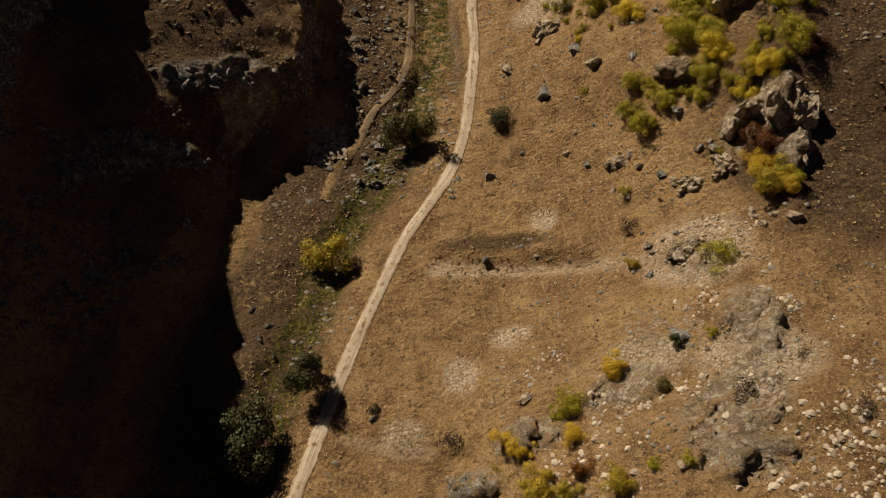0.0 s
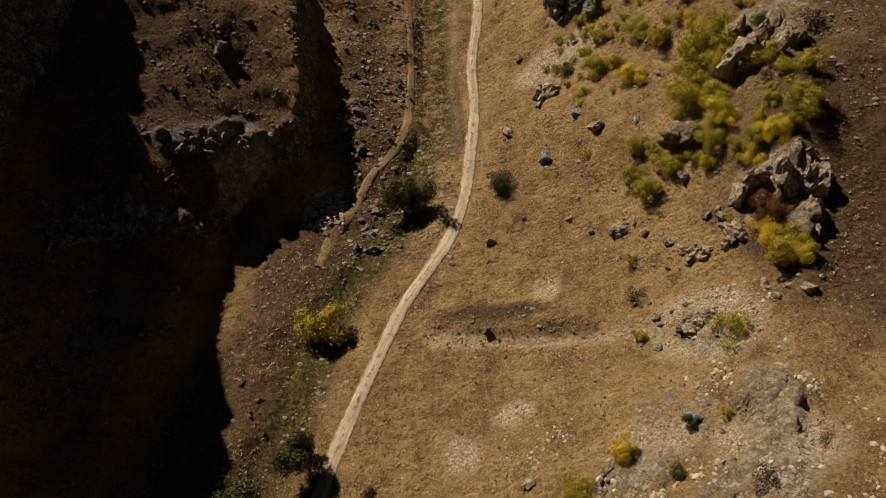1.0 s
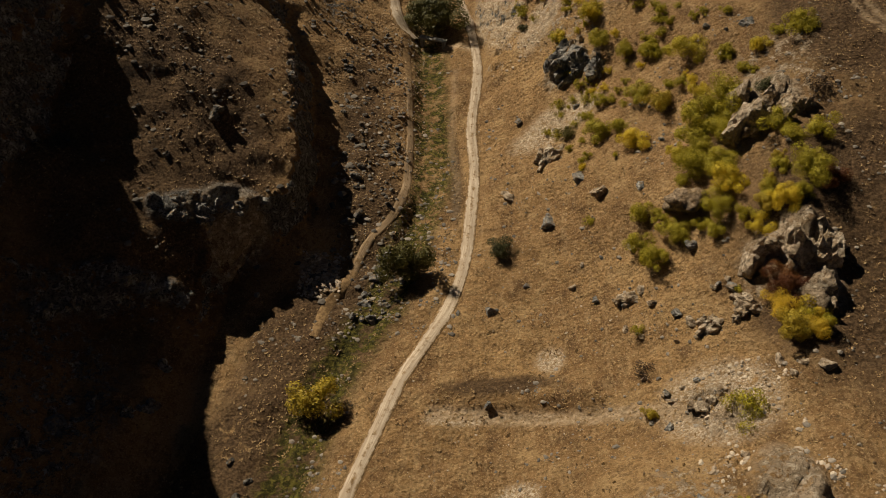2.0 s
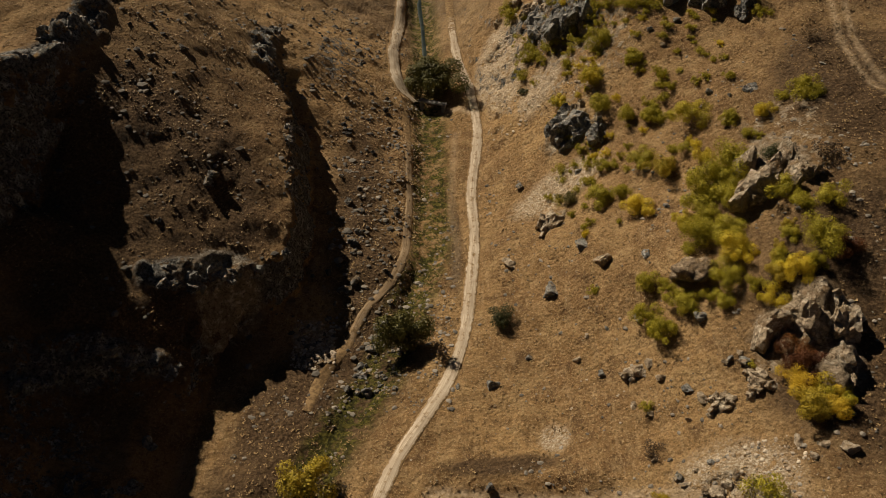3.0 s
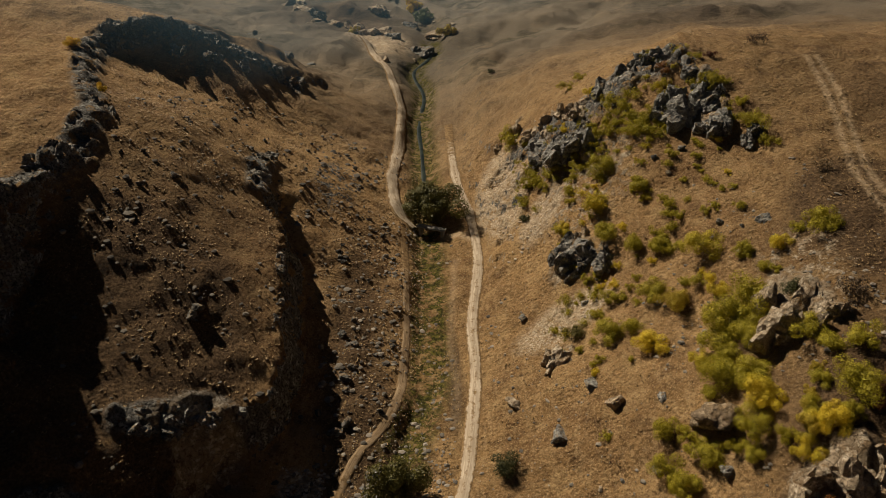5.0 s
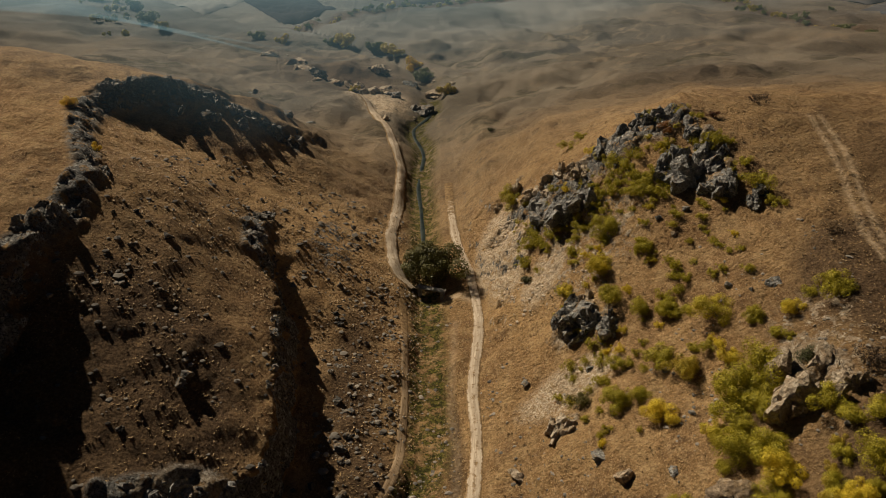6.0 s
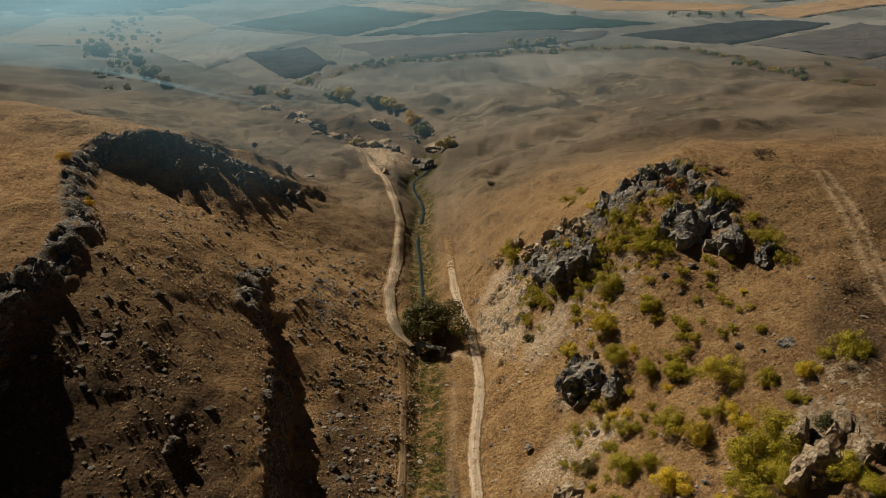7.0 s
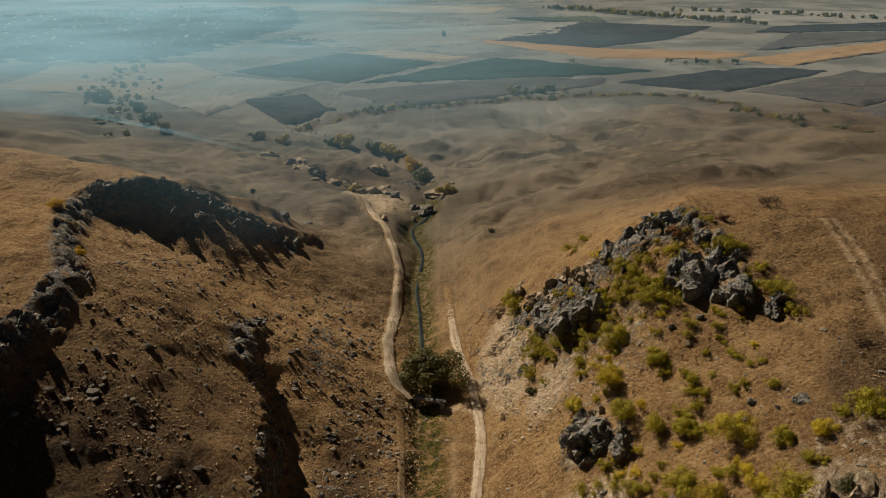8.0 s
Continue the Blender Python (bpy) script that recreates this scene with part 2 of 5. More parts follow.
def make_ground():
    n = Nodes("dry grassland", 0.95, 0.1)
    broad, mid, fine = n.noise(0.035, 4), n.noise(0.22, 5, 0.6), n.noise(2.2, 5, 0.7)
    grass = n.mix(n.step(broad, 0.38, 0.62), (0.255, 0.147, 0.064), (0.40, 0.245, 0.106))
    grass = n.mix(n.step(mid, 0.48, 0.70, 0, 0.8), grass, (0.43, 0.285, 0.135))
    grass = n.mix(n.step(mid, 0.50, 0.30, 0, 0.8), grass, (0.135, 0.078, 0.038))
    grass = n.mix(n.step(n.noise(0.85, 6, 0.7), 0.48, 0.38, 0, 0.5), grass, (0.115, 0.068, 0.032))
    grass = n.mix(n.step(n.noise(0.7, 6, 0.7), 0.54, 0.64, 0, 0.55), grass, (0.47, 0.32, 0.16))
    grass = n.mix(n.step(n.noise(0.9, 5, 0.65, stretch=(1.0, 0.22, 0.6)), 0.52, 0.66, 0, 0.45), grass, (0.50, 0.34, 0.175))
    grass = n.mix(n.step(n.noise(0.6, 5, 0.65, stretch=(0.25, 1.0, 0.8)), 0.46, 0.34, 0, 0.45), grass, (0.16, 0.094, 0.044))
    tuft = n.step(n.voronoi(1.3), 0.50, 0.12)
    grass = n.mix(n.math("MULTIPLY", tuft, n.step(fine, 0.48, 0.60, 0, 0.5)), grass, (0.09, 0.056, 0.026))
    grass = n.mix(n.step(n.noise(3.6, 4, 0.7), 0.53, 0.65, 0, 0.75), grass, (0.57, 0.385, 0.20))
    grass = n.mix(n.step(n.noise(2.6, 4, 0.7), 0.47, 0.37, 0, 0.5), grass, (0.09, 0.054, 0.026))
    # open farmland, its colour also greyed to paint in haze
    grass = n.mix(n.math("MULTIPLY", n.mask("hazed_farm"), 0.9), grass, n.mix(n.step(n.noise(0.018, 5, 0.6), 0.42, 0.58), (0.105, 0.095, 0.078), (0.19, 0.164, 0.128)))
    weeds = n.math("MULTIPLY", n.mask("hazed_farm"), n.step(n.noise(0.045, 6, 0.65, stretch=(0.45, 1.0, 1.0)), 0.54, 0.62, 0, 0.75))
    grass = n.mix(weeds, grass, n.mix(n.step(n.noise(0.3, 4, 0.7), 0.4, 0.6), (0.045, 0.043, 0.03), (0.085, 0.075, 0.045)))
    grass = n.mix(n.math("MULTIPLY", n.mask("hazed_farm"), n.step(n.noise(0.09, 5, 0.7), 0.54, 0.64, 0, 0.5)), grass, (0.27, 0.205, 0.135))
    grass = n.mix(n.step(n.noise(9, 3, 0.8), 0.56, 0.70, 0, 0.4), grass, (0.55, 0.40, 0.23))
    grass = n.mix(n.step(n.noise(8, 3, 0.8), 0.44, 0.32, 0, 0.25), grass, (0.06, 0.036, 0.018))
    # cool grey that paints distance haze into the far plain
    haze_grey = n.mix(n.step(n.noise(0.011, 4, 0.6), 0.4, 0.6), (0.125, 0.126, 0.115), (0.24, 0.23, 0.205))
    grass = n.mix(n.math("MULTIPLY", n.mask("haze_grey"), 0.9), grass, haze_grey)
    # worn earth and pale chips of limestone
    bare = n.math("MULTIPLY", n.mask("bare"), n.step(n.noise(0.6, 5, 0.75), 0.34, 0.50))
    grass = n.mix(bare, grass, n.mix(n.step(n.noise(3.0, 4, 0.75), 0.45, 0.60), (0.38, 0.27, 0.16), (0.68, 0.57, 0.43)))
    # dark earth; on the left slope it also paints in dim shade
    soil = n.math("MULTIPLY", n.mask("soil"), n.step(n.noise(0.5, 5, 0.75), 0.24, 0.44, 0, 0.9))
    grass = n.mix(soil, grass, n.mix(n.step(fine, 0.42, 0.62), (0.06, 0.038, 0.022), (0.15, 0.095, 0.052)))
    moss = n.math("MULTIPLY", n.mask("moss"), n.step(n.noise(0.45, 5, 0.75), 0.40, 0.54))
    grass = n.mix(moss, grass, n.mix(n.step(n.noise(1.4, 5, 0.75), 0.44, 0.60), (0.042, 0.040, 0.011), (0.15, 0.128, 0.028)))
    path = n.math("MULTIPLY", n.mask("path"), n.step(n.noise(0.9, 4, 0.7), 0.25, 0.5, 0.35, 1))
    grass = n.mix(path, grass, n.mix(n.step(n.noise(1.6, 4, 0.6), 0.4, 0.7), (0.40, 0.285, 0.17), (0.58, 0.44, 0.29)))
    steep = n.step(n.math("ADD", n.upward(), n.step(n.noise(0.7, 5, 0.75), 0.3, 0.7, -0.14, 0.14)), 0.60, 0.46)
    steep = n.math("MAXIMUM", steep, n.math("MULTIPLY", n.mask("rocky"), n.step(n.noise(0.5, 5, 0.75), 0.40, 0.48)))
    steep = n.math("MAXIMUM", steep, n.math("MULTIPLY", n.mask("stone"), n.step(n.noise(0.55, 5, 0.75), 0.50, 0.55)))
    n.bump(n.math("ADD", n.noise(1.1, 9, 0.75), n.math("MULTIPLY", n.voronoi(1.3), -0.3)), 1.0, 1.2)
    rock = n.mix(n.mask("pale"), rock_colours(n, *GREY_ROCK), rock_colours(n, *OCHRE_ROCK))
    return n.colour(n.mix(steep, grass, rock))


def make_rock(name, tones):
    n = Nodes(name, 0.9, 0.2)
    n.bump(n.math("ADD", n.noise(1.6, 8, 0.75), n.math("MULTIPLY", n.voronoi(1.4), 0.8)), 1.0, 0.55)
    c = rock_colours(n, *tones)
    turf = n.math("MULTIPLY", n.step(n.upward(), 0.55, 0.85), n.step(n.noise(0.8, 5, 0.7), 0.50, 0.58, 0, 0.85))
    c = n.mix(turf, c, n.mix(n.step(n.noise(2.5, 4, 0.7), 0.4, 0.6), (0.14, 0.09, 0.045), (0.30, 0.20, 0.10)))
    return n.colour(n.mix(n.step(n.chance(), 0.0, 1.0, 0, 0.25), c, tones[2]))


def make_track(name, dark, light):
    """Packed earth, streaked along the way by wheels and feet."""
    n = Nodes(name, 0.95, 0.1)
    way = n.t.nodes.new("ShaderNodeCombineXYZ")
    n.put(way.inputs[0], n.math("MULTIPLY", n.mask("run"), 0.09))
    n.put(way.inputs[1], n.math("MULTIPLY", n.mask("side"), 2.6))
    along = n.noise(1.6, 5, 0.65, at=way.outputs[0])
    c = n.mix(n.step(along, 0.36, 0.62), dark, light)
    c = n.mix(n.step(n.noise(3.2, 4, 0.7, at=way.outputs[0]), 0.52, 0.7, 0, 0.7), c, tuple(v * 1.25 for v in light))
    c = n.mix(n.step(n.noise(0.25, 4, 0.6), 0.42, 0.6, 0, 0.45), c, dark)
    verge = n.math("SUBTRACT", n.mask("edge"), n.step(n.noise(0.9, 5, 0.7), 0.25, 0.75, -0.4, 0.4))
    c = n.mix(n.step(verge, 0.15, 0.6), c, n.mix(n.step(n.noise(1.4, 4, 0.7), 0.4, 0.6), (0.14, 0.088, 0.042), (0.25, 0.163, 0.08)))
    n.bump(n.noise(3, 6, 0.7), 0.5, 0.12)
    return n.colour(c)


def make_leaves(name, shade, bright, gold, amount):
    """Leaves let a part of the light through."""
    n = Nodes(name, 0.6, 0.25)
    c = n.mix(n.step(n.island(), 0, 1, 0.3, 0.8), shade, bright)
    c = n.mix(n.step(n.math("ADD", n.math("MULTIPLY", n.noise(0.4, 2), 0.35), n.chance()), 1.0 - amount, 1.25 - amount), c, gold)
    c = n.colour(c) and c
    glow = n.t.nodes.new("ShaderNodeBsdfTranslucent")
    n.put(glow.inputs["Color"], c)
    both = n.t.nodes.new("ShaderNodeMixShader")
    both.inputs["Fac"].default_value = 0.16
    n.t.links.new(n.b.outputs[0], both.inputs[1])
    n.t.links.new(glow.outputs[0], both.inputs[2])
    n.t.links.new(both.outputs[0], n.t.nodes["Material Output"].inputs["Surface"])
    return n.m


def make_plain(name, dark, light, scale, rough=0.9, bump=0.0):
    n = Nodes(name, rough, 0.2)
    if bump:
        n.bump(n.noise(scale * 3, 5, 0.7), 0.6, bump)
    return n.colour(n.mix(n.step(n.noise(scale, 5, 0.65), 0.3, 0.7), dark, light))


def make_furrows(name, dark, light, across):
    """A ploughed or mown field, with drill rows and broad patches."""
    n = Nodes(name, 0.95, 0.1)
    c = n.mix(n.step(n.noise(0.012, 4, 0.6), 0.35, 0.65), dark, light)
    c = n.mix(n.step(n.noise(1.0, 2, 0.5, stretch=across), 0.4, 0.65, 0, 0.4), c, tuple(v * 0.72 for v in dark))
    return n.colour(c)


def make_water():
    n = Nodes("stream water", 0.28, 0.4)
    n.bump(n.noise(5, 3, 0.6), 0.25, 0.05)
    return n.colour(n.mix(n.step(n.noise(0.7, 3), 0.4, 0.6), (0.012, 0.018, 0.016), (0.035, 0.045, 0.035)))


GROUND = make_ground()
ROCK = make_rock("lichened grey limestone", GREY_ROCK)
ROCK_DARK = make_rock("dark lichened limestone", ((0.075, 0.07, 0.064), (0.15, 0.14, 0.122), (0.27, 0.25, 0.22), (0.11, 0.09, 0.06), 0.46))
ROCK_BROWN = make_rock("brown weathered limestone", ((0.17, 0.12, 0.075), (0.27, 0.195, 0.125), (0.40, 0.31, 0.21), (0.22, 0.14, 0.075), 0.60))
ROCK_PALE = make_rock("pale ochre limestone", OCHRE_ROCK)
TRACK = make_track("packed pale earth", (0.32, 0.25, 0.175), (0.49, 0.405, 0.305))
BARK = make_plain("grey bark", (0.06, 0.045, 0.035), (0.14, 0.11, 0.085), 3.0, 0.95)
LEAF_OLIVE = make_leaves("olive leaves", (0.125, 0.102, 0.012), (0.50, 0.425, 0.024), (0.60, 0.45, 0.028), 0.10)
LEAF_YELLOW = make_leaves("yellow autumn leaves", (0.20, 0.15, 0.016), (0.50, 0.37, 0.03), (0.58, 0.39, 0.026), 0.35)
LEAF_GREEN = make_leaves("dark green leaves", (0.024, 0.028, 0.008), (0.075, 0.075, 0.02), (0.12, 0.10, 0.02), 0.15)
LEAF_RUST = make_leaves("rust red leaves", (0.05, 0.016, 0.006), (0.14, 0.045, 0.012), (0.2, 0.08, 0.01), 0.2)
WATER = make_water()
CONCRETE = make_plain("weathered concrete", (0.17, 0.16, 0.145), (0.27, 0.255, 0.23), 1.2, 0.9, 0.03)

# ---- the ground: one sheet to the horizon ----
def link_mesh(name, verts, faces, material, smooth=True, masks=()):
    me = bpy.data.meshes.new(name)
    verts, faces = np.asarray(verts, np.float32), np.asarray(faces, np.int32)
    me.vertices.add(len(verts))
    me.vertices.foreach_set("co", verts.ravel())
    me.loops.add(faces.size)
    me.loops.foreach_set("vertex_index", faces.ravel())
    me.polygons.add(len(faces))
    me.polygons.foreach_set("loop_start", np.arange(0, faces.size, faces.shape[1], dtype=np.int32))
    me.update(calc_edges=True)
    me.polygons.foreach_set("use_smooth", np.full(len(faces), smooth))
    for key, values in dict(masks).items():
        me.attributes.new(key, "FLOAT", "POINT").data.foreach_set("value", np.asarray(values, np.float32).ravel())
    me.materials.append(material)
    me.validate()
    return me


def grid_faces(rows, columns):
    i = (np.arange(rows - 1)[:, None] * columns + np.arange(columns - 1)).ravel()
    return np.stack([i, i + 1, i + columns + 1, i + columns], 1)


def axis(low, high, fine, start, stop, growth=1.06, hold=0):
    """Grid lines, even between low and high and ever wider outside."""
    inner = list(np.arange(low, high, fine))
    step, down = fine, []
    while (down[-1] if down else low) > start:
        step *= growth
        down.append((down[-1] if down else low) - step)
    step, up = fine, []
    while (up[-1] if up else inner[-1]) < stop:
        step = step * growth if not up or up[-1] > hold else min(step * growth, 1.5)
        up.append((up[-1] if up else inner[-1]) + step)
    return np.array(down[::-1] + inner + up)


def blob(x, y, cx, cy, rx, ry, turn=0.0, soft=0.35):
    c, s = math.cos(radians(turn)), math.sin(radians(turn))
    u, v = ((x - cx) * c + (y - cy) * s) / rx, (-(x - cx) * s + (y - cy) * c) / ry
    return np.clip((1 - np.hypot(u, v)) / soft, 0, 1)


def near_line(x, y, points, wide, soft):
    """1 on a line through the points, 0 away from it."""
    best = np.full(np.shape(x), 1e9)
    for (ax, ay), (bx, by) in zip(points, points[1:]):
        t = np.clip(((x - ax) * (bx - ax) + (y - ay) * (by - ay)) / ((bx - ax) ** 2 + (by - ay) ** 2), 0, 1)
        best = np.minimum(best, np.hypot(x - ax - t * (bx - ax), y - ay - t * (by - ay)))
    return np.clip((wide + soft - best) / soft, 0, 1)


def build_ground():
    xs, ys = axis(-92, 92, 0.62, -4200, 4200), axis(22, 232, 0.62, -400, 4600, hold=400)
    x, y = np.meshgrid(xs, ys)
    smooth, z = height(x, y, False), height(x, y)
    # crags break up where the land is steep
    gy, gx = np.gradient(smooth, ys, xs)
    rocky = np.maximum.reduce([blob(x, y, *b) for b in ROCKY] + [near_line(x, y, line, w, 1.5) for line, w in LEDGES])
    rocky = rocky * np.clip((np.abs(x - road_x(y)) - 2) / 2, 0, 1)
    steep = np.maximum(np.clip((np.hypot(gx, gy) - 0.85) / 0.6, 0, 1), 0.75 * rocky)
    z = z + 0.7 * rocky
    level, d = cells(x + 2.5 * fbm(x, y, 6, 2, 40), y + 2.5 * fbm(x, y, 6, 2, 41), 4.2, 5)
    small, e = cells(x, y, 1.7, 9)
    ledge = np.round((z + 1.2 * fbm(x, y, 5, 3, 50)) / 2.1) * 2.1
    z = z + 0.55 * steep * (ledge - z) + steep * np.where(x < 0, 0.45, 1.0) * ((level - 0.5) * 3.4 + (small - 0.5) * 1.3)
    x = x + steep * ((small - 0.5) * 1.0 + 0.9 * fbm(y, z * 1.5, 3.1, 3, 12))
    y = y + steep * (0.9 * fbm(x, z * 1.5, 3.1, 3, 13))
    masks = {
        "moss": near_line(x, y, [(float(stream_x(np.array([v]))[0]), v) for v in range(30, 330, 6)], 2.9, 2.6) * np.clip((x - stream_x(y)) / 3 + 2, 0, 1),
        "path": np.maximum.reduce([s * near_line(x, y, p, w, 0.7) for p, w, s in PATHS]),
        "bare": np.maximum.reduce([blob(x, y, *b) for b in BARE]),
        # earth, plus shade painted over the left slope
        "soil": np.maximum.reduce([blob(x, y, *b) for b in SOIL_AND_SHADE + SOIL_AND_SHADE_FAR] + [near_line(x, y, DITCH, 3.0, 9.0), near_line(x, y, [(float(stream_x(np.array([v]))[0]) - 3.5, v) for v in range(24, 112, 6)], 5.0, 5.0)]),
        # both rise with distance, like the haze they paint
        "hazed_farm": np.clip((y - 195) / 95, 0, 1),
        "haze_grey": np.clip((y - 385 - 0.95 * np.clip(x - 20, 0, 110)) / 60, 0, 1),
        "rocky": rocky,
        "pale": np.clip((176 - y) / 10, 0, 1) * np.clip(x / 6, 0, 1) + blob(x, y, -36, 104, 8, 7),
        "stone": np.maximum.reduce([blob(x, y, *b) for b in STONY]),
    }
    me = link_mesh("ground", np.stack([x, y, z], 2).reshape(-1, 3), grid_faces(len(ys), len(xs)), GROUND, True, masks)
    return tagged(new("ground", me), "dry tawny grassland of a rocky valley with limestone crags", "ground", kind="structure")


# worn footpaths: points and half widths
PATHS = [
    ([(-1.9, 73.1), (5.4, 72.6), (14.2, 71.1), (22.4, 69.7), (28.3, 68.0), (33.1, 66.0)], 0.7, 1.0),
    ([(-14.3, 43.4), (-7.8, 41.6), (-2.4, 40.7)], 0.35, 0.7),
    ([(74.6, 178), (74.6, 171), (73.4, 160.6), (71.4, 150.5), (69.3, 141), (68.8, 132), (71.6, 122)], 0.22, 0.75),
    ([(76.8, 178), (76.8, 171), (75.6, 160.6), (73.6, 150.5), (71.5, 141), (71.0, 132), (73.8, 122)], 0.22, 0.75),
    ([(0.6, 177.9), (4, 177.4), (7, 175)], 0.8, 1.0),
    ([(2.0, 117), (2.6, 128), (1.4, 140), (2.0, 155), (2.6, 168)], 0.35, 0.35),
]
DITCH = [(-77, 458), (-49, 495), (-9, 526), (44, 553), (109, 572), (161, 563), (187, 529), (196, 464), (205, 404), (230, 370)]
# pale bare ground, dug earth and painted shade, and stony ground: middle, half sizes, turn
BARE = [(15, 178, 5, 11, -12), (16.2, 81.5, 2.5, 3, 0), (25.4, 48.5, 6, 4, 0), (37.4, 45.7, 8, 6, 0), (35.7, 66.4, 8, 8, 0), (13, 189, 6, 15, -8), (21, 166, 5, 8, -20),
        (-22.2, 103.8, 4, 4, 0), (-25, 316, 14, 20, 0), (2, 52.2, 3, 4, 0), (9.4, 58.3, 3.5, 2.5, 0), (-6, 43, 4, 3, 0), (2, 71.8, 6, 1.6, 0),
        (22, 135, 10, 6, 10)]
# brown earth; the wide left-slope blobs darken it in place of shade
SOIL_AND_SHADE = [(-17, 140, 9, 42, 3, 0.7), (-33, 62, 10, 28, -15, 0.5), (-27, 90, 6, 16, -20, 0.5), (8, 77, 11, 2.2, 0, 0.4), (300, 420, 230, 260, 0, 1.1), (-50.5, 143.2, 32, 62, 0, 1.3), (-52.9, 93.3, 24, 26, 0, 0.9), (74, 120, 32, 50, 0, 1), (-42, 350, 48, 42, -15, 0.9),
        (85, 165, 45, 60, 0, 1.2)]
SOIL_AND_SHADE_FAR = [(95, 265, 80, 60, 0, 1.4), (-30.4, 60.8, 7, 30, -18), (-25.4, 89.2, 6, 16, -25), (-34.3, 45.4, 9, 16, 0),
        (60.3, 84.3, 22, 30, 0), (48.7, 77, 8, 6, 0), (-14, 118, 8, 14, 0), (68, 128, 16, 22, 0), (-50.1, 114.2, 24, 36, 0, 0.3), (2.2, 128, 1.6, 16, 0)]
STONY = [(-36.8, 105.9, 7, 6, 0), (37.7, 43.8, 6, 4, 0), (28.6, 52.9, 6, 5, 0), (47.4, 84.6, 6, 8, 0), (55, 120, 7, 10, 0), (27, 150, 6, 8, 0),
        (-59.8, 69.8, 14, 20, 0), (30, 164, 12, 12, 0), (-22.3, 101, 4, 5, 0), (-25, 185, 6, 14, 0)]
# rock that breaks through the turf: middle, half sizes, turn; and long ledges with their half widths
ROCKY = [(22, 190, 9, 5, -35), (30, 185, 7, 6, 0), (38, 183, 8, 6, 0), (46, 181, 6, 5, 0), (52.5, 167, 3.5, 8, 0), (45.5, 169, 4, 4, 0), (51, 114, 5, 8, 15),
        (48.3, 85.5, 6.5, 6, 0), (50.6, 78.8, 3.5, 5, 0), (24.5, 147, 4.5, 4, 30), (26, 180, 5, 4, 0), (32.6, 38.7, 8, 5, 30), (38.2, 51.6, 4, 7, -10),
        (22.1, 44.1, 6, 3.5, 20), (10.5, 40.3, 5, 3, 0), (3.6, 35.3, 4, 2.5, 0), (32.4, 32.3, 6, 3, 0), (35.7, 64.7, 4, 5, 0), (20.5, 126.5, 2.5, 2, 0),
        (-36.6, 106.5, 7, 5, 20)]
LEDGES = [([(-79, 112), (-75.5, 120), (-71, 130), (-67.5, 138), (-65, 147), (-67.0, 161.9), (-75.5, 178.9), (-80.9, 196.3), (-79.5, 206.4), (-69.3, 215.5), (-59.4, 224.0), (-50.3, 226.7), (-41.6, 228.0)], 1.8),
          ([(-47, 104.5), (-43, 106), (-39, 107.5), (-34, 108.5)], 1.4),
          ([(-62, 86), (-56, 88.5), (-50, 91), (-44, 92)], 1.2),
          ([(-38.4, 164.9), (-40.5, 173.0), (-39.8, 179.7)], 1.6)]
build_ground()


# ---- dirt tracks ----
def ribbon(name, centre, half, lift, material, label, category, ruts=0.0, step=0.5, columns=11, deep=None, waves=0.0, fade=True):
    """A band laid over the ground along a line of (x, y); ruts: how deep its two wheel tracks are."""
    centre = np.asarray(centre, float)
    run = np.r_[0, np.cumsum(np.hypot(*np.diff(centre, axis=0).T))]
    s = np.arange(0, run[-1], step)
    px, py = np.interp(s, run, centre[:, 0]), np.interp(s, run, centre[:, 1])
    k = np.ones(9) / 9
    px, py = (np.convolve(np.pad(v, 4, "edge"), k, "valid") for v in (px, py))
    dx, dy = np.gradient(px), np.gradient(py)
    long = np.hypot(dx, dy)
    nx, ny = dy / long, -dx / long
    a = np.linspace(-1, 1, columns)
    wide = half * (1 + 0.28 * fbm(s, s * 0, 7, 3, 31))[:, None] * a
    x, y = px[:, None] + nx[:, None] * wide, py[:, None] + ny[:, None] * wide
    across = np.abs(np.broadcast_to(a, x.shape))
    soft = np.ones(7) / 7
    base = np.apply_along_axis(lambda v: np.convolve(np.pad(v, 3, "edge"), soft, "valid"), 0, height(x, y))
    z = base + lift * (1 - across ** 4) - 0.12 * across ** 6
    z = z if deep is None else z - deep + waves * fbm(s, s * 0, 9, 3, 77)[:, None]
    z = z - ruts * np.exp(-((across - 0.52) / 0.16) ** 2)
    rut = np.exp(-((across - 0.52) / 0.24) ** 2)
    edge = np.clip(0.12 + across ** 2 * 0.95 - 0.42 * rut + 0.16 * np.exp(-(across / 0.2) ** 2), 0, 1)
    ends = np.clip(1 - np.minimum(s, run[-1] - s) / 28, 0, 1)[:, None] if fade else 0
    edge = np.maximum(edge, 1.25 * ends)
    me = link_mesh(name, np.stack([x, y, z], 2).reshape(-1, 3), grid_faces(len(s), columns), material, True,
                   {"edge": edge, "run": np.broadcast_to(s[:, None], x.shape), "side": np.broadcast_to(a, x.shape)})
    return tagged(new(name, me), label, category, kind="structure")


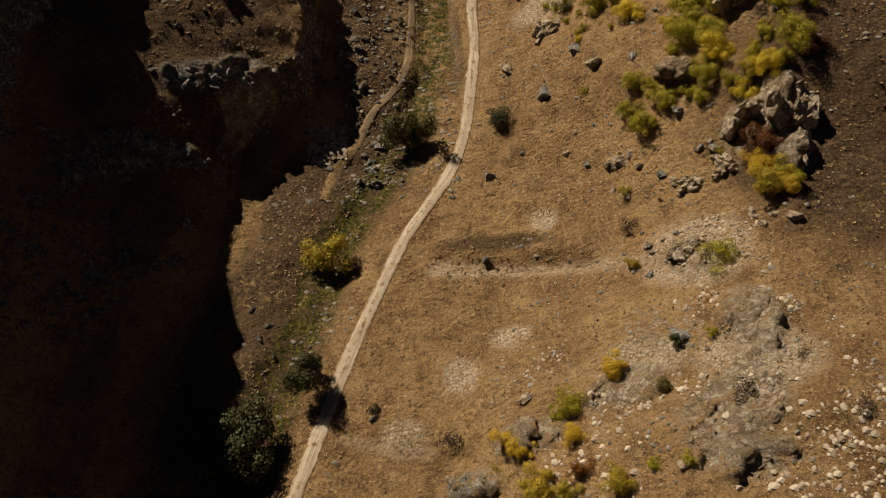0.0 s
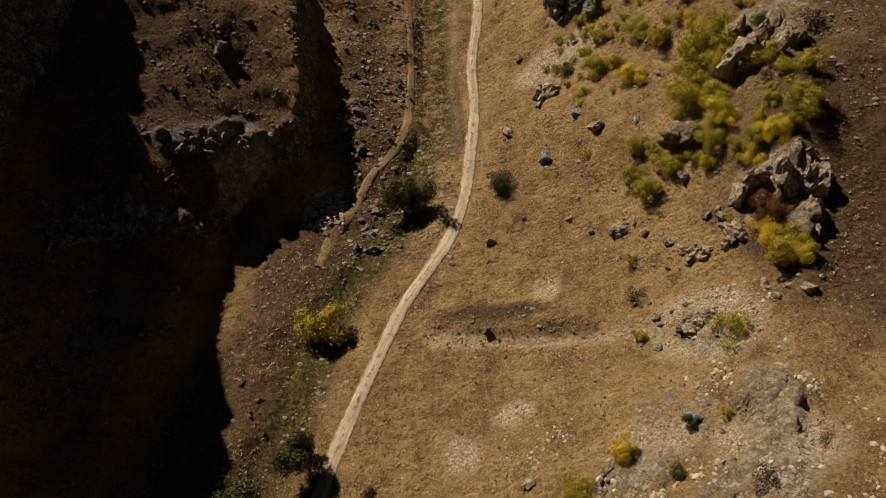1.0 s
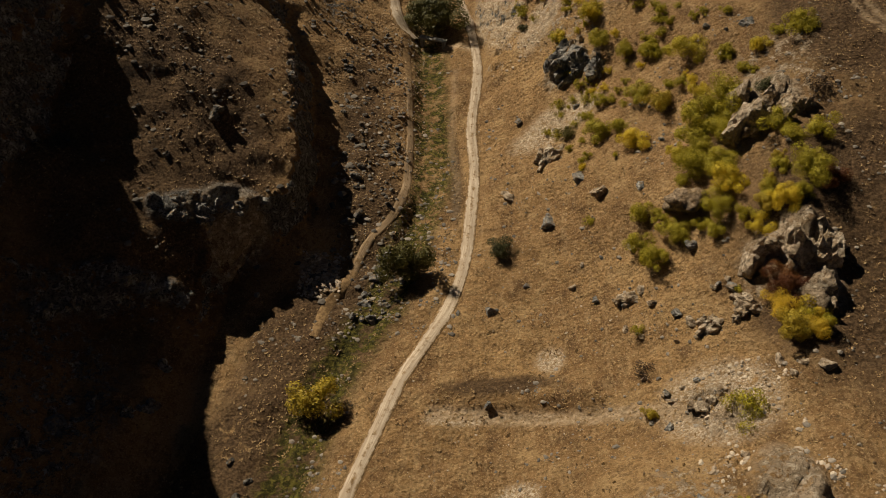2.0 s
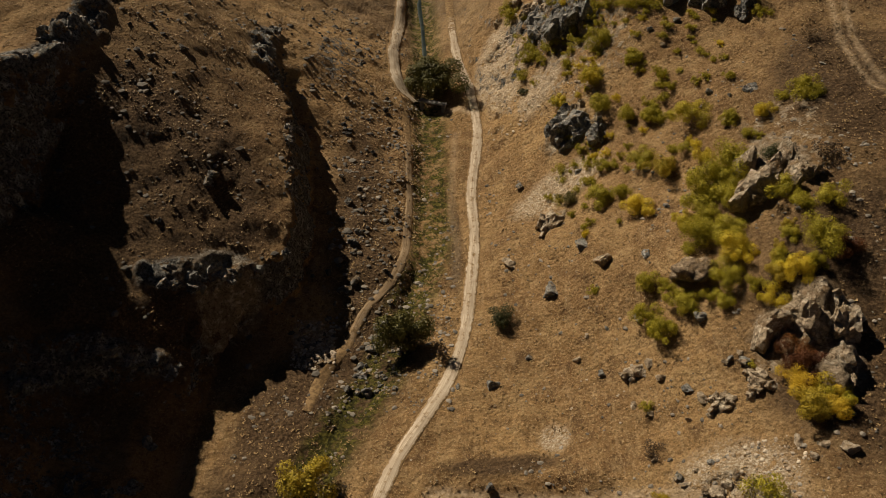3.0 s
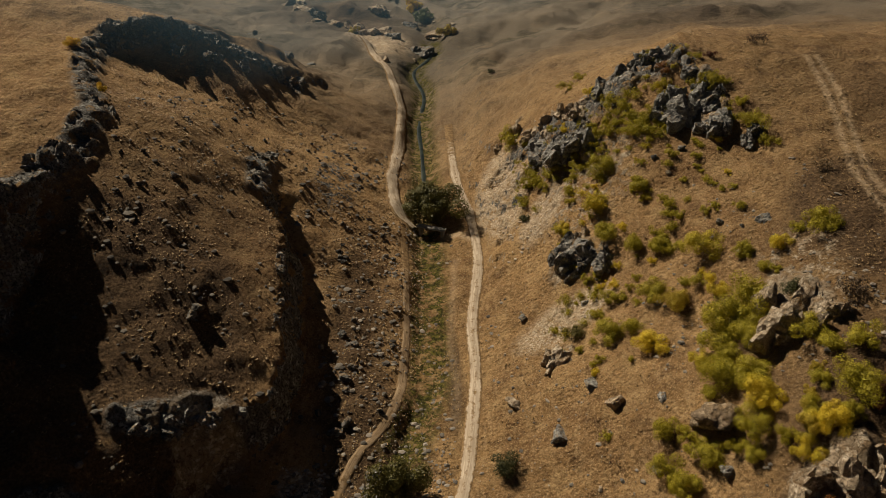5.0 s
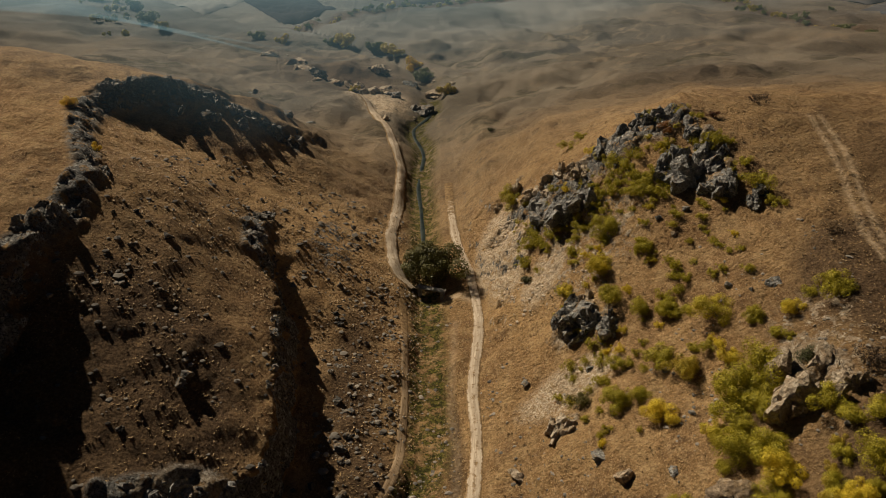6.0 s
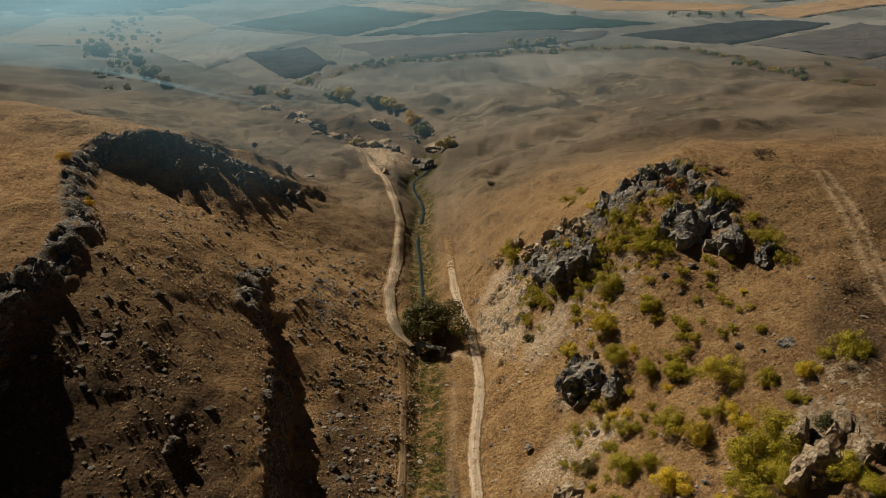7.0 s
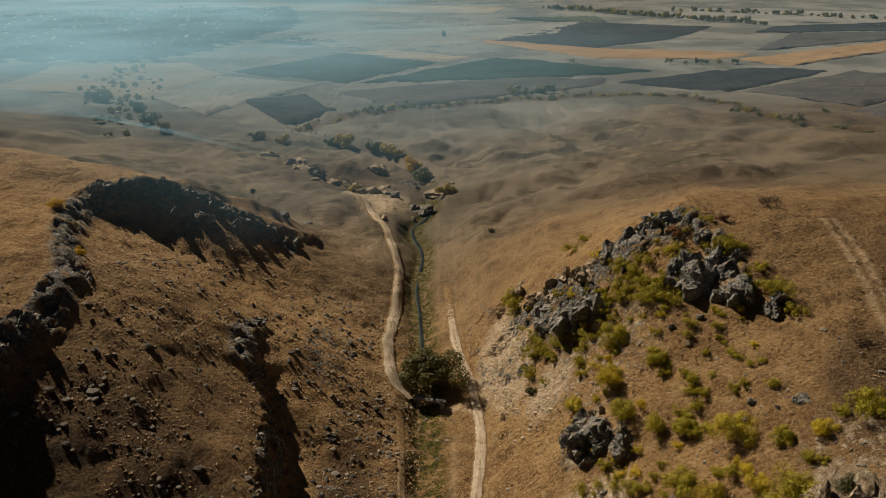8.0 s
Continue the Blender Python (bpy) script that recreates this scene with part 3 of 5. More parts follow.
ribbon("road", [(float(road_x(np.array([v]))[0]), v) for v in range(10, 240, 2)], 1.36, 0.26, TRACK,
       "pale packed-earth track with two wheel ruts along the valley", "dirt road", ruts=0.10)
ribbon("road", [(-6.4, 181.0), (-8.6, 182.2), (-10.6, 184.5), (-12.2, 190), (-13.5, 202), (-12.7, 226), (-13.1, 251), (-19.4, 280), (-28.8, 308), (-40, 325)],
       1.75, 0.42, TRACK, "pale packed-earth track on the far bank of the stream", "dirt road", ruts=0.10, fade=False)
ribbon("footpath", [(-21.5, 88), (-20.5, 95), (-18, 99.6), (-14.2, 109.8), (-9.6, 116.8), (-8.0, 122), (-7.4, 127.7), (-7.2, 140), (-7.6, 152), (-8.4, 166), (-9.4, 179)], 0.95, 0.14,
       make_track("trodden brown earth", (0.24, 0.165, 0.095), (0.38, 0.28, 0.175)), "trodden brown footpath along the stream", "footpath", columns=7)
ribbon("water", [(float(stream_x(np.array([v]))[0]), v) for v in range(190, 330, 2)], 0.6, 0.0, WATER,
       "narrow dark stream between mossy banks", "stream", columns=5, deep=-0.12, waves=0.3)

# ---- where plants and rocks stand: x, y, radius ----
OLIVE = [(32.2, 101.4, 2.2), (35.2, 96.3, 2.8), (31.4, 96.2, 2.3), (32.7, 92.3, 2.7), (39.4, 106.1, 3.2), (43, 103.5, 3.6), (43.7, 99.8, 3.1),
        (41.8, 96.8, 2.6), (43.6, 115.2, 4.3), (47.1, 117.3, 3.9), (41.4, 112.7, 3.8), (40.5, 93.7, 2), (45.9, 90.7, 2.2), (48.6, 92.3, 2.7),
        (52.9, 96.4, 3.4), (33.6, 118.3, 2.9), (35.5, 129.1, 2.9), (29.5, 133.8, 1.7), (28, 125.5, 2.9), (31.2, 124.4, 2), (37.7, 154, 2.3),
        (29.9, 155.4, 2.6), (32.6, 164.9, 2.7), (39.1, 138.9, 2.2), (35.3, 142.2, 2), (30.9, 147.4, 2.8), (24.2, 155.7, 1.9), (44.6, 132.6, 3.4),
        (49, 127.9, 1.8), (50.1, 123.3, 1.2), (53.8, 126.5, 1.8)]
OLIVE2 = [(41.7, 82.7, 0.7), (44.9, 119.8, 1.2), (41.6, 137.3, 1.2), (35.3, 143.2, 1.1), (31.5, 132.4, 1.2), (25.3, 144.7, 0.9), (38.3, 140.3, 1.4), (43.5, 126.7, 1.1), (48.3, 127.6, 1.3), (51.6, 122.1, 1.1), (60.5, 125.8, 1.8), (33.8, 147.7, 1.1), (39.0, 95.1, 1.5), (34.2, 99.5, 1.5), (41.1, 96.7, 1.2), (47.2, 94.1, 1.6), (44.1, 93.3, 1.6), (36.0, 94.4, 1.7),
          (59.2, 127.2, 2.9), (56.4, 128.1, 1.4)]
OLIVE_UP = [(42.6, 143.4, 1.3), (46.4, 141.4, 1.1), (51.2, 138.4, 1.2), (51.7, 144.7, 0.9), (44, 123.4, 2.2),
        (41.8, 127, 1.5), (51.2, 107.7, 2.7), (52.7, 103.5, 2.3), (55.4, 102.5, 2.5), (26.8, 141.1, 1.3), (23.3, 124.3, 1), (24.5, 105.3, 1.1),
        (28.8, 82.2, 1.1), (48.8, 73.9, 2.1), (38, 64.1, 3), (15.6, 43.3, 2.1), (14, 42.1, 1.3), (33.5, 50.2, 0.8), (26.7, 32.6, 1), (23.4, 33, 1),
        (6.3, 36.3, 1.1)]
KNOLL = [(16.5, 199.6, 3.0), (25.3, 187.2, 1.5), (27.7, 183.3, 1.7), (33.1, 164.7, 2.0), (31.4, 163.1, 1.6), (30.3, 156.5, 2.4), (37.9, 154.3, 2.1), (38.8, 166.0, 2.3),
         (36.1, 177.4, 2.4), (35.1, 183.7, 2.0), (33.5, 187.9, 1.8), (38.9, 183.5, 1.7), (30.8, 205.0, 1.9), (34.0, 208.4, 1.7), (44.5, 184.5, 1.7), (49.5, 181.5, 1.7),
         (44.9, 173.7, 1.6), (53.4, 170.2, 2.1), (57.0, 162.7, 1.6), (58.4, 157.3, 2.6), (59.7, 152.7, 1.5), (24.2, 155.6, 2.0), (38.2, 174.1, 1.9), (50.3, 171.8, 1.4)]
YELLOW = [(45.4, 74.2, 3.4), (49.0, 72.9, 2.2), (38.3, 124.7, 2.8), (46.2, 93.6, 2.4), (48.2, 97.6, 1.2), (45.9, 77.4, 2.8), (50.0, 101.4, 1.2), (-69.3, 171.2, 1.8), (-81.9, 190.2, 2), (27.7, 67.3, 1.2),
         (21.7, 47.3, 2), (15.5, 38.9, 1.6), (8.2, 39.1, 2.4), (11.3, 33.1, 2.8), (19.4, 31.4, 2.1), (13.8, 32.2, 1.7), (9.9, 38.0, 1.6)]
RUST = [(46.7, 79.5, 2.8), (46.6, 82, 2.7), (54.9, 94.1, 2.4), (15.8, 34, 1.6), (46.3, 177.8, 2.1), (55.2, 178.3, 1.2)]
GREEN = [(9.8, 105.4, 2.8), (23.5, 129.9, 2), (51.7, 114.7, 2.5), (29.5, 49.7, 1.2), (26.5, 43.2, 1.2), (15, 256.6, 1.2), (17.7, 168.3, 1.5), (-10.4, 47.3, 1)]
DRY = [(0.7, 42.6, 1.7), (34.2, 40.2, 1.8), (41.8, 45.1, 1.1), (44.4, 36.3, 1.2), (64.3, 139.8, 1.8), (66.7, 185.3, 2.1), (57.9, 110.7, 2.3),
        (28.1, 74.8, 1.6)]
FAR = [(-8.3, 358.0, 3.9), (-14.6, 380.1, 3.7), (1.4, 327.4, 3.1), (-34.9, 409.8, 4.0), (-49.3, 413.9, 4.6), (-55.2, 414.8, 2.9), (-22.9, 397.5, 3.3), (-27.4, 403.3, 3.4),
       (-89.5, 405.3, 3.2), (-78.6, 412.3, 2.9), (-148.7, 439.9, 3.2), (-162.1, 456.7, 4.7), (-221.7, 537.0, 5.7), (-184.6, 500.1, 4.5), (-195.7, 468.5, 3.0), (-36.1, 331.6, 2.1)]
ROCKS = [(38.3, 99.8, 2.9), (26.3, 110.1, 1.7), (18.5, 108.8, 2.1), (12.2, 119.4, 1.5), (24.2, 90.6, 0.9), (28.1, 88.7, 2), (27.1, 88.6, 1.5),
        (20.9, 94.6, 0.8), (7.4, 92, 1.4), (13.8, 97.5, 0.6), (2.1, 92.4, 0.7), (15.5, 141.3, 1.1), (23.8, 115.2, 1.7), (32.6, 107.1, 0.9), (37.4, 92.5, 1.2),
        (30.2, 70, 1.1), (34.1, 66.5, 1.3), (29.6, 64.9, 0.8)]
ROCKS_UP = [(6.4, 74, 0.9), (31.3, 86.3, 1), (34.2, 83.1, 1), (30.1, 97.6, 1.4), (41.1, 83.4, 1.2),
        (39.6, 84.8, 0.7), (41.9, 79.9, 1.5), (38.2, 79.4, 1.2), (10.9, 45.7, 0.6), (35.8, 57, 0.7), (-31.3, 80.7, 0.7), (-30.9, 66.1, 0.6), (-29, 60.7, 0.7),
        (-27.8, 63.3, 0.6), (-26.4, 57.8, 0.4), (29.7, 50.9, 1.4), (0.6, 36.9, 1.1), (10.4, 45.5, 1), (-10.3, 46.2, 0.7)]
CRAG = [(42.5, 80.1, 1.6), (38, 79.4, 1.3), (27.1, 178.6, 4), (22.8, 183.7, 3.3), (31.2, 175.6, 3.6), (26.3, 147.9, 3), (24.1, 146.8, 2.8), (30, 143.4, 2.2), (53.2, 160.8, 3.1), (46.3, 168.2, 3.7), (20.6, 126.2, 2.1)]
DCRAG = [(43.5, 185.0, 2.7), (47.1, 181.5, 2.7), (49.6, 178.6, 2.4), (50.8, 174.5, 2.4), (52.2, 170.6, 1.9), (52.8, 167.3, 2.5), (52.9, 161.7, 2.5), (45.6, 169.3, 3.0),
         (40.5, 180.9, 2.9), (35.9, 185.7, 3.0), (32.5, 185.5, 3.0), (25.1, 191.0, 3.1), (21.8, 194.3, 2.9), (18.9, 204.3, 2.5), (28.5, 189.6, 2.8), (30.5, 171.5, 1.6),
         (56.9, 155.1, 1.5), (53.4, 133.3, 1.3), (23.5, 150.2, 2.1), (27.4, 150.5, 1.7), (14.1, 202.5, 1.1)]
LCRAG = [(-68.9, 141.6, 3.5), (-66.8, 145.3, 3.1), (-66.9, 153.4, 2.8), (-68.1, 162.6, 2.9), (-65.2, 163.5, 2.5), (-77.6, 182.4, 2.7), (-82.4, 202.0, 2.9), (-80.2, 208.4, 3.3),
         (-75.6, 212.3, 3), (-70.6, 217.6, 3), (-64.9, 220.9, 3.3), (-60.5, 223.9, 3.3), (-56.9, 224.7, 3.3), (-52.0, 227.2, 3.1), (-46.6, 228.6, 2.8), (-41.5, 232.5, 2.7),
         (-45.6, 277.8, 2.7), (-46.9, 246.7, 2.8), (-70.0, 306.6, 3.5), (-80.9, 204.8, 2.7), (-66.8, 212.1, 3.5), (-60.1, 215.8, 3.5), (-53.2, 220.0, 3.3)]
MCRAG = [(-39.9, 169.7, 2.6), (-41.0, 178.2, 2.4), (-39.9, 182.4, 1.8), (-31.2, 144.5, 1.5), (-30.6, 140.6, 1.3), (-28.6, 127.5, 0.9), (-27.6, 114.0, 1.1), (-41.0, 106.0, 2.6),
         (-43.6, 105.6, 2.8), (-45.9, 104.4, 2.2), (-38.6, 107.2, 2.6), (-34.8, 108.0, 2.2), (-31.5, 109.4, 2), (-62.0, 85.0, 2.2), (-60.0, 86.5, 1.8), (-50.0, 91.5, 2.2),
         (-47.6, 91.0, 1.8), (-53.8, 89.4, 1.8), (-44.6, 74.0, 1.8), (-55.0, 68.0, 2.2), (-51.5, 73.2, 1.5), (-58.0, 64.5, 1.8)]

# ---- builders of things ----
rng = np.random.default_rng(7)


def part(name, mesh, parent, label=""):
    ob = new(name, mesh)
    ob.parent = parent
    return tagged(ob, label)


def ico(level):
    bm = bmesh.new()
    bmesh.ops.create_icosphere(bm, subdivisions=level, radius=1.0)
    v = np.array([p.co for p in bm.verts])
    f = np.array([[p.index for p in q.verts] for q in bm.faces])
    bm.free()
    return v, f


ICO = {n: ico(n) for n in (1, 2, 3)}


def hewn(level, seed, cuts, squash=(1.0, 1.0, 0.75), grain=0.10):
    """A broken stone of radius about 1: a ball cut by random planes and roughened."""
    r = np.random.default_rng(seed)
    v, f = ICO[level]
    v = v.copy()
    for _ in range(cuts):
        n = r.normal(size=3)
        n /= np.linalg.norm(n)
        over = np.maximum(v @ n - r.uniform(0.36, 0.74), 0)
        v = v - over[:, None] * n
    v = v * (1 + grain * fbm(v[:, 0] * 3 + seed, v[:, 1] * 3 + v[:, 2] * 4, 1.0, 3, seed)[:, None] * 2)
    step, _ = cells(v[:, 0] * 1.7 + v[:, 2] + seed, v[:, 1] * 1.7 - 0.6 * v[:, 2], 0.8, seed)
    return v * (0.9 + 0.2 * step)[:, None] * np.array(squash), f


def crisp(me):
    me.set_sharp_from_angle(angle=radians(24))
    return me


def stone_mesh(name, seed, material, level=3):
    r = np.random.default_rng(seed)
    v, f = hewn(level, seed, 12, (r.uniform(0.85, 1.25), r.uniform(0.75, 1.1), r.uniform(0.6, 0.9)), 0.16)
    return crisp(link_mesh(name, v, f, material, True))


def crag_blocks(seed, material, blocks=9, tall=1.0):
    """Meshes of jointed limestone blocks that lean on each other within a radius of about 1."""
    r = np.random.default_rng(seed)
    made = []
    for k in range(blocks):
        a, d = r.uniform(0, 6.28), r.uniform(0.25, 0.85) if k else 0.0
        size = r.uniform(0.34, 0.66) if k else 0.85
        v, f = hewn(3 if size > 0.36 else 2, seed * 31 + k, 9, (r.uniform(0.8, 1.3), r.uniform(0.7, 1.1), r.uniform(0.9, 1.5) * tall), 0.18)
        v = v * size
        t = r.uniform(0, 3.14)
        v = np.stack([v[:, 0] * math.cos(t) - v[:, 1] * math.sin(t), v[:, 0] * math.sin(t) + v[:, 1] * math.cos(t), v[:, 2]], 1)
        v = v + np.array([d * math.cos(a), d * math.sin(a), r.uniform(-0.1, 0.3) * (1 - d)])
        made.append(crisp(link_mesh("block", v, f, material, True)))
    return made


def leaf_cloud(name, seed, count, leaf, lobes, material, low=-0.35, spread=1.0):
    """A crown of radius about 1: many small leaf sprays on overlapping lobes, thinner inside."""
    r = np.random.default_rng(seed)
    mids = np.stack([r.normal(0, 0.42, lobes) * spread, r.normal(0, 0.42, lobes) * spread, r.uniform(low + 0.25, 0.5, lobes)], 1)
    sizes = r.uniform(0.2, 0.5, lobes)
    pick = r.choice(lobes, count, p=sizes ** 2 / (sizes ** 2).sum())
    d = r.normal(size=(count, 3))
    d /= np.linalg.norm(d, axis=1)[:, None]
    p = mids[pick] + d * (sizes[pick] * r.uniform(0.45, 1.08, count) ** 0.6)[:, None]
    keep = p[:, 2] > low
    p, d = p[keep], d[keep]
    n = len(p)
    side = np.cross(d + r.normal(0, 0.3, (n, 3)), r.normal(size=(n, 3)))
    side /= np.linalg.norm(side, axis=1)[:, None]
    up = np.cross(side, d + r.normal(0, 0.35, (n, 3)))
    up /= np.linalg.norm(up, axis=1)[:, None]
    s = (leaf * r.uniform(0.55, 1.35, n))[:, None]
    quad = np.stack([p - side * s * 0.5, p + up * s * 0.45, p + side * s * 0.5 + up * s * 0.1, p - up * s * 0.5], 1)
    return link_mesh(name, quad.reshape(-1, 3), np.arange(4 * n).reshape(-1, 4), material, False)


def limbs_mesh(name, seed, trunk, reach, thick, forks):
    """A tapered trunk with bent limbs; heights in units of the crown's radius."""
    r = np.random.default_rng(seed)
    vs, fs = [], []

    def tube(points, radii):
        base = sum(len(v) for v in vs)
        ring = 6
        for q, rad in zip(points, radii):
            a = np.arange(ring) * 2 * math.pi / ring
            vs.append(np.stack([q[0] + rad * np.cos(a), q[1] + rad * np.sin(a), np.full(ring, q[2])], 1))
        for k in range(len(points) - 1):
            for j in range(ring):
                i = base + k * ring
                fs.append((i + j, i + (j + 1) % ring, i + ring + (j + 1) % ring, i + ring + j))

    tube([(0, 0, -0.25), (0.02, 0.01, trunk * 0.5), (0.05, -0.02, trunk)], [thick * 1.3, thick, thick * 0.8])
    for k in range(forks):
        a, lean = 6.28 * k / forks + r.uniform(-0.4, 0.4), r.uniform(0.35, 0.8)
        end = np.array([math.cos(a) * lean, math.sin(a) * lean, trunk + reach * r.uniform(0.6, 1.0)])
        start = np.array([0.04, -0.01, trunk * r.uniform(0.6, 0.98)])
        mid = start + (end - start) * 0.5 + r.normal(0, 0.08, 3)
        tube([start, mid, end], [thick * 0.6, thick * 0.36, thick * 0.1])
    return link_mesh(name, np.concatenate(vs), np.array(fs), BARK, True)


def plant(name, crown, limbs, lift, label, category, group, crown_label=""):
    """A bush or tree of crown radius 1: an empty at its foot that holds limbs and crown."""
    top = tagged(new(name), label, category, group)
    part("trunk", limbs, top)
    part("crown", crown, top, crown_label).location = (0, 0, lift)
    return top


def stand(ob, x, y, size, turn, sink=0.0, tilt=(0, 0), tall=1.0):
    m = pose(x, y, ground_z(x, y) - sink, tilt[0], tilt[1], turn)
    ob.matrix_basis = m @ Matrix.Diagonal((size, size, size * tall, 1))
    return ob


def again(ob, x, y, size, turn, sink=0.0, tilt=(0, 0), tall=1.0):
    other = copy_thing(ob, Matrix.Identity(4))
    return stand(other, x, y, size, turn, sink, tilt, tall)


def grow(sorts, places, sink=0.05):
    """Sets plants at (x, y, crown radius); the first of each sort is the pattern itself."""
    used = set()
    for k, (x, y, size) in enumerate(places):
        which = k % len(sorts)
        make = stand if which not in used else again
        used.add(which)
        make(sorts[which], x, y, size * 0.95, float(rng.uniform(0, 360)), sink * size, (0, 0), float(rng.uniform(0.85, 1.15)))
    for k in set(range(len(sorts))) - used:
        for child in list(sorts[k].children):
            bpy.data.objects.remove(child)
        bpy.data.objects.remove(sorts[k])


def bushes(material, label, group, places, sorts=3, seed=0, leaf=0.058, count=6000, spread=1.0):
    made = [plant("bush", leaf_cloud("crown", seed + k, count, leaf, 13 + 2 * k, material, -0.38, spread), limbs_mesh("trunk", seed + k, 0.15, 0.55, 0.03, 6),
                  0.38, label, "bush", group) for k in range(sorts)]
    grow(made, places)


def low_scrub(name, places, seed, leaf, count, spread, material):
    """Far low bushes, too many to tell apart, joined into one mesh."""
    r = np.random.default_rng(seed)
    crowns = []
    for k in range(4):
        mesh = leaf_cloud("scrub_pattern", seed + k, count, leaf, 13 + 2 * k, material, -0.38, spread)
        crowns.append(np.array([v.co[:] for v in mesh.vertices]))
        bpy.data.meshes.remove(mesh)
    points = []
    for k, (x, y, size) in enumerate(places):
        v = crowns[k % 4] * size * 0.95 * np.array([1.0, 1.0, r.uniform(0.85, 1.15)])
        a = r.uniform(0, 2 * math.pi)
        points.append(np.stack([x + v[:, 0] * math.cos(a) - v[:, 1] * math.sin(a), y + v[:, 0] * math.sin(a) + v[:, 1] * math.cos(a), float(ground_z(x, y)) + 0.32 * size + v[:, 2]], 1))
    points = np.concatenate(points)
    return link_mesh(name, points, np.arange(len(points)).reshape(-1, 4), material, False)


def trees(material, label, group, places, sorts=1, seed=0, trunk=0.75, leaf=0.10, count=4200, lobes=16):
    made = [plant("tree", leaf_cloud("crown", seed + k, count, leaf, lobes, material, -0.62), limbs_mesh("trunk", seed + k, trunk, 0.8, 0.055, 6),
                  trunk + 0.35, label, "tree", group) for k in range(sorts)]
    grow(made, places, 0.0)

# ---- bushes of the hillsides ----
OLIVE_MORE = [(38.2, 110.2, 2.4), (46, 110.6, 2.8), (49.6, 99, 1.7), (37.6, 104, 1.6), (45.2, 112.8, 2.6), (40.8, 109, 2.2), (47.7, 95, 1.6), (50.9, 92.5, 1.6)]
bushes(LEAF_OLIVE, "olive-green rounded bush on the dry grassy slope", "bushes on the hillside", OLIVE + OLIVE_MORE, 5, 100, 0.05, 10000)
bushes(LEAF_OLIVE, "small olive-green bush among dry grass and stones", "bushes on the hillside", OLIVE2 + OLIVE_UP, 4, 120, 0.065, 4500)
bushes(LEAF_OLIVE, "low yellow-green bush clinging to the rocky knoll", "bushes on the knoll", KNOLL, 4, 140, 0.065, 4500, 1.2)
more = np.random.default_rng(77)
SMALL = [(float(x), float(y), float(s)) for x, y, s in zip(more.uniform(22, 56, 75), more.uniform(116, 172, 75), more.uniform(0.45, 1.1, 75)) if x < 20 + 0.55 * (y - 90)]
KNOLL_MORE = [(float(x), float(186 - 0.25 * (x - 20) + d), float(s)) for x, d, s in zip(more.uniform(17, 52, 80), more.normal(-5, 4.5, 80), more.uniform(0.6, 1.5, 80))]
SMALL += [(float(x), float(y), float(s)) for x, y, s in zip(more.uniform(20, 58, 70), more.uniform(122, 170, 70), more.uniform(0.8, 1.5, 70)) if x < 22 + 0.55 * (y - 90)]
KNOLL_MORE += [(float(x), float(186 - 0.25 * (x - 20) + d), float(s)) for x, d, s in zip(more.uniform(17, 46, 60), more.normal(-10.5, 3.0, 60), more.uniform(0.9, 1.7, 60))]
bushes(LEAF_OLIVE, "small yellow-green bush between rocks on the slope", "small bushes", SMALL, 4, 130, 0.10, 1500, 1.1)
tagged(new("knoll_scrub", low_scrub("knoll_scrub", KNOLL_MORE, 150, 0.11, 1200, 1.3, LEAF_OLIVE)), "low yellow-green scrub clinging to the rocky knoll", "scrub", kind="stuff")
bushes(LEAF_YELLOW, "bright yellow autumn bush beside pale rocks", "yellow bushes", YELLOW, 3, 160, 0.055, 8000)
bushes(LEAF_RUST, "rust-red autumn bush under the rocks", "red bushes", RUST, 2, 180)
bushes(LEAF_GREEN, "dark green bush standing alone in dry grass", "dark bushes", GREEN, 2, 200)
DRY_TWIGS = make_leaves("dry brown twigs", (0.05, 0.034, 0.02), (0.115, 0.075, 0.042), (0.15, 0.10, 0.05), 0.2)
bushes(DRY_TWIGS, "low dry brown thorn bush", "dry bushes", DRY, 2, 220, 0.11, 700, 1.2)

# ---- trees along the stream ----
LEAF_MIXED = make_leaves("turning olive leaves", (0.05, 0.049, 0.012), (0.14, 0.122, 0.027), (0.24, 0.18, 0.03), 0.3)
trees(LEAF_MIXED, "olive-green tree turning yellow beside the stream stones", "trees by the stream", [(-6.3, 103.0, 4.7)], 1, 300, 0.5, 0.07, 9000, 20)
trees(LEAF_MIXED, "broad dark olive tree beside the small bridge", "trees by the stream", [(-2.4, 186.5, 6.4)], 1, 310, 0.4, 0.07, 16000, 30)
trees(LEAF_YELLOW, "thin yellow autumn tree over the mossy stream", "trees by the stream", [(-19.0, 75.0, 4.3)], 1, 320, 0.5, 0.075, 5000, 13)
trees(LEAF_GREEN, "dark green tree beside the dirt track", "trees by the stream", [(-19.2, 51.8, 3.6)], 1, 330, 0.6, 0.07, 8000, 18)
trees(LEAF_GREEN, "dark tree in the shade by the stream", "trees by the stream", [(-27.0, 43.0, 5.4)], 1, 340, 0.6, 0.07, 9000, 20)

# ---- boulders and crags ----
STONES = {tone: [stone_mesh("boulder", 400 + k, tone) for k in range(9)] for tone in (ROCK, ROCK_DARK, ROCK_PALE)}
CRAGS = {tone: [crag_blocks(500 + k, tone, 8 + k % 4, 0.85 + 0.12 * (k % 3)) for k in range(8)] for tone in (ROCK, ROCK_PALE)}


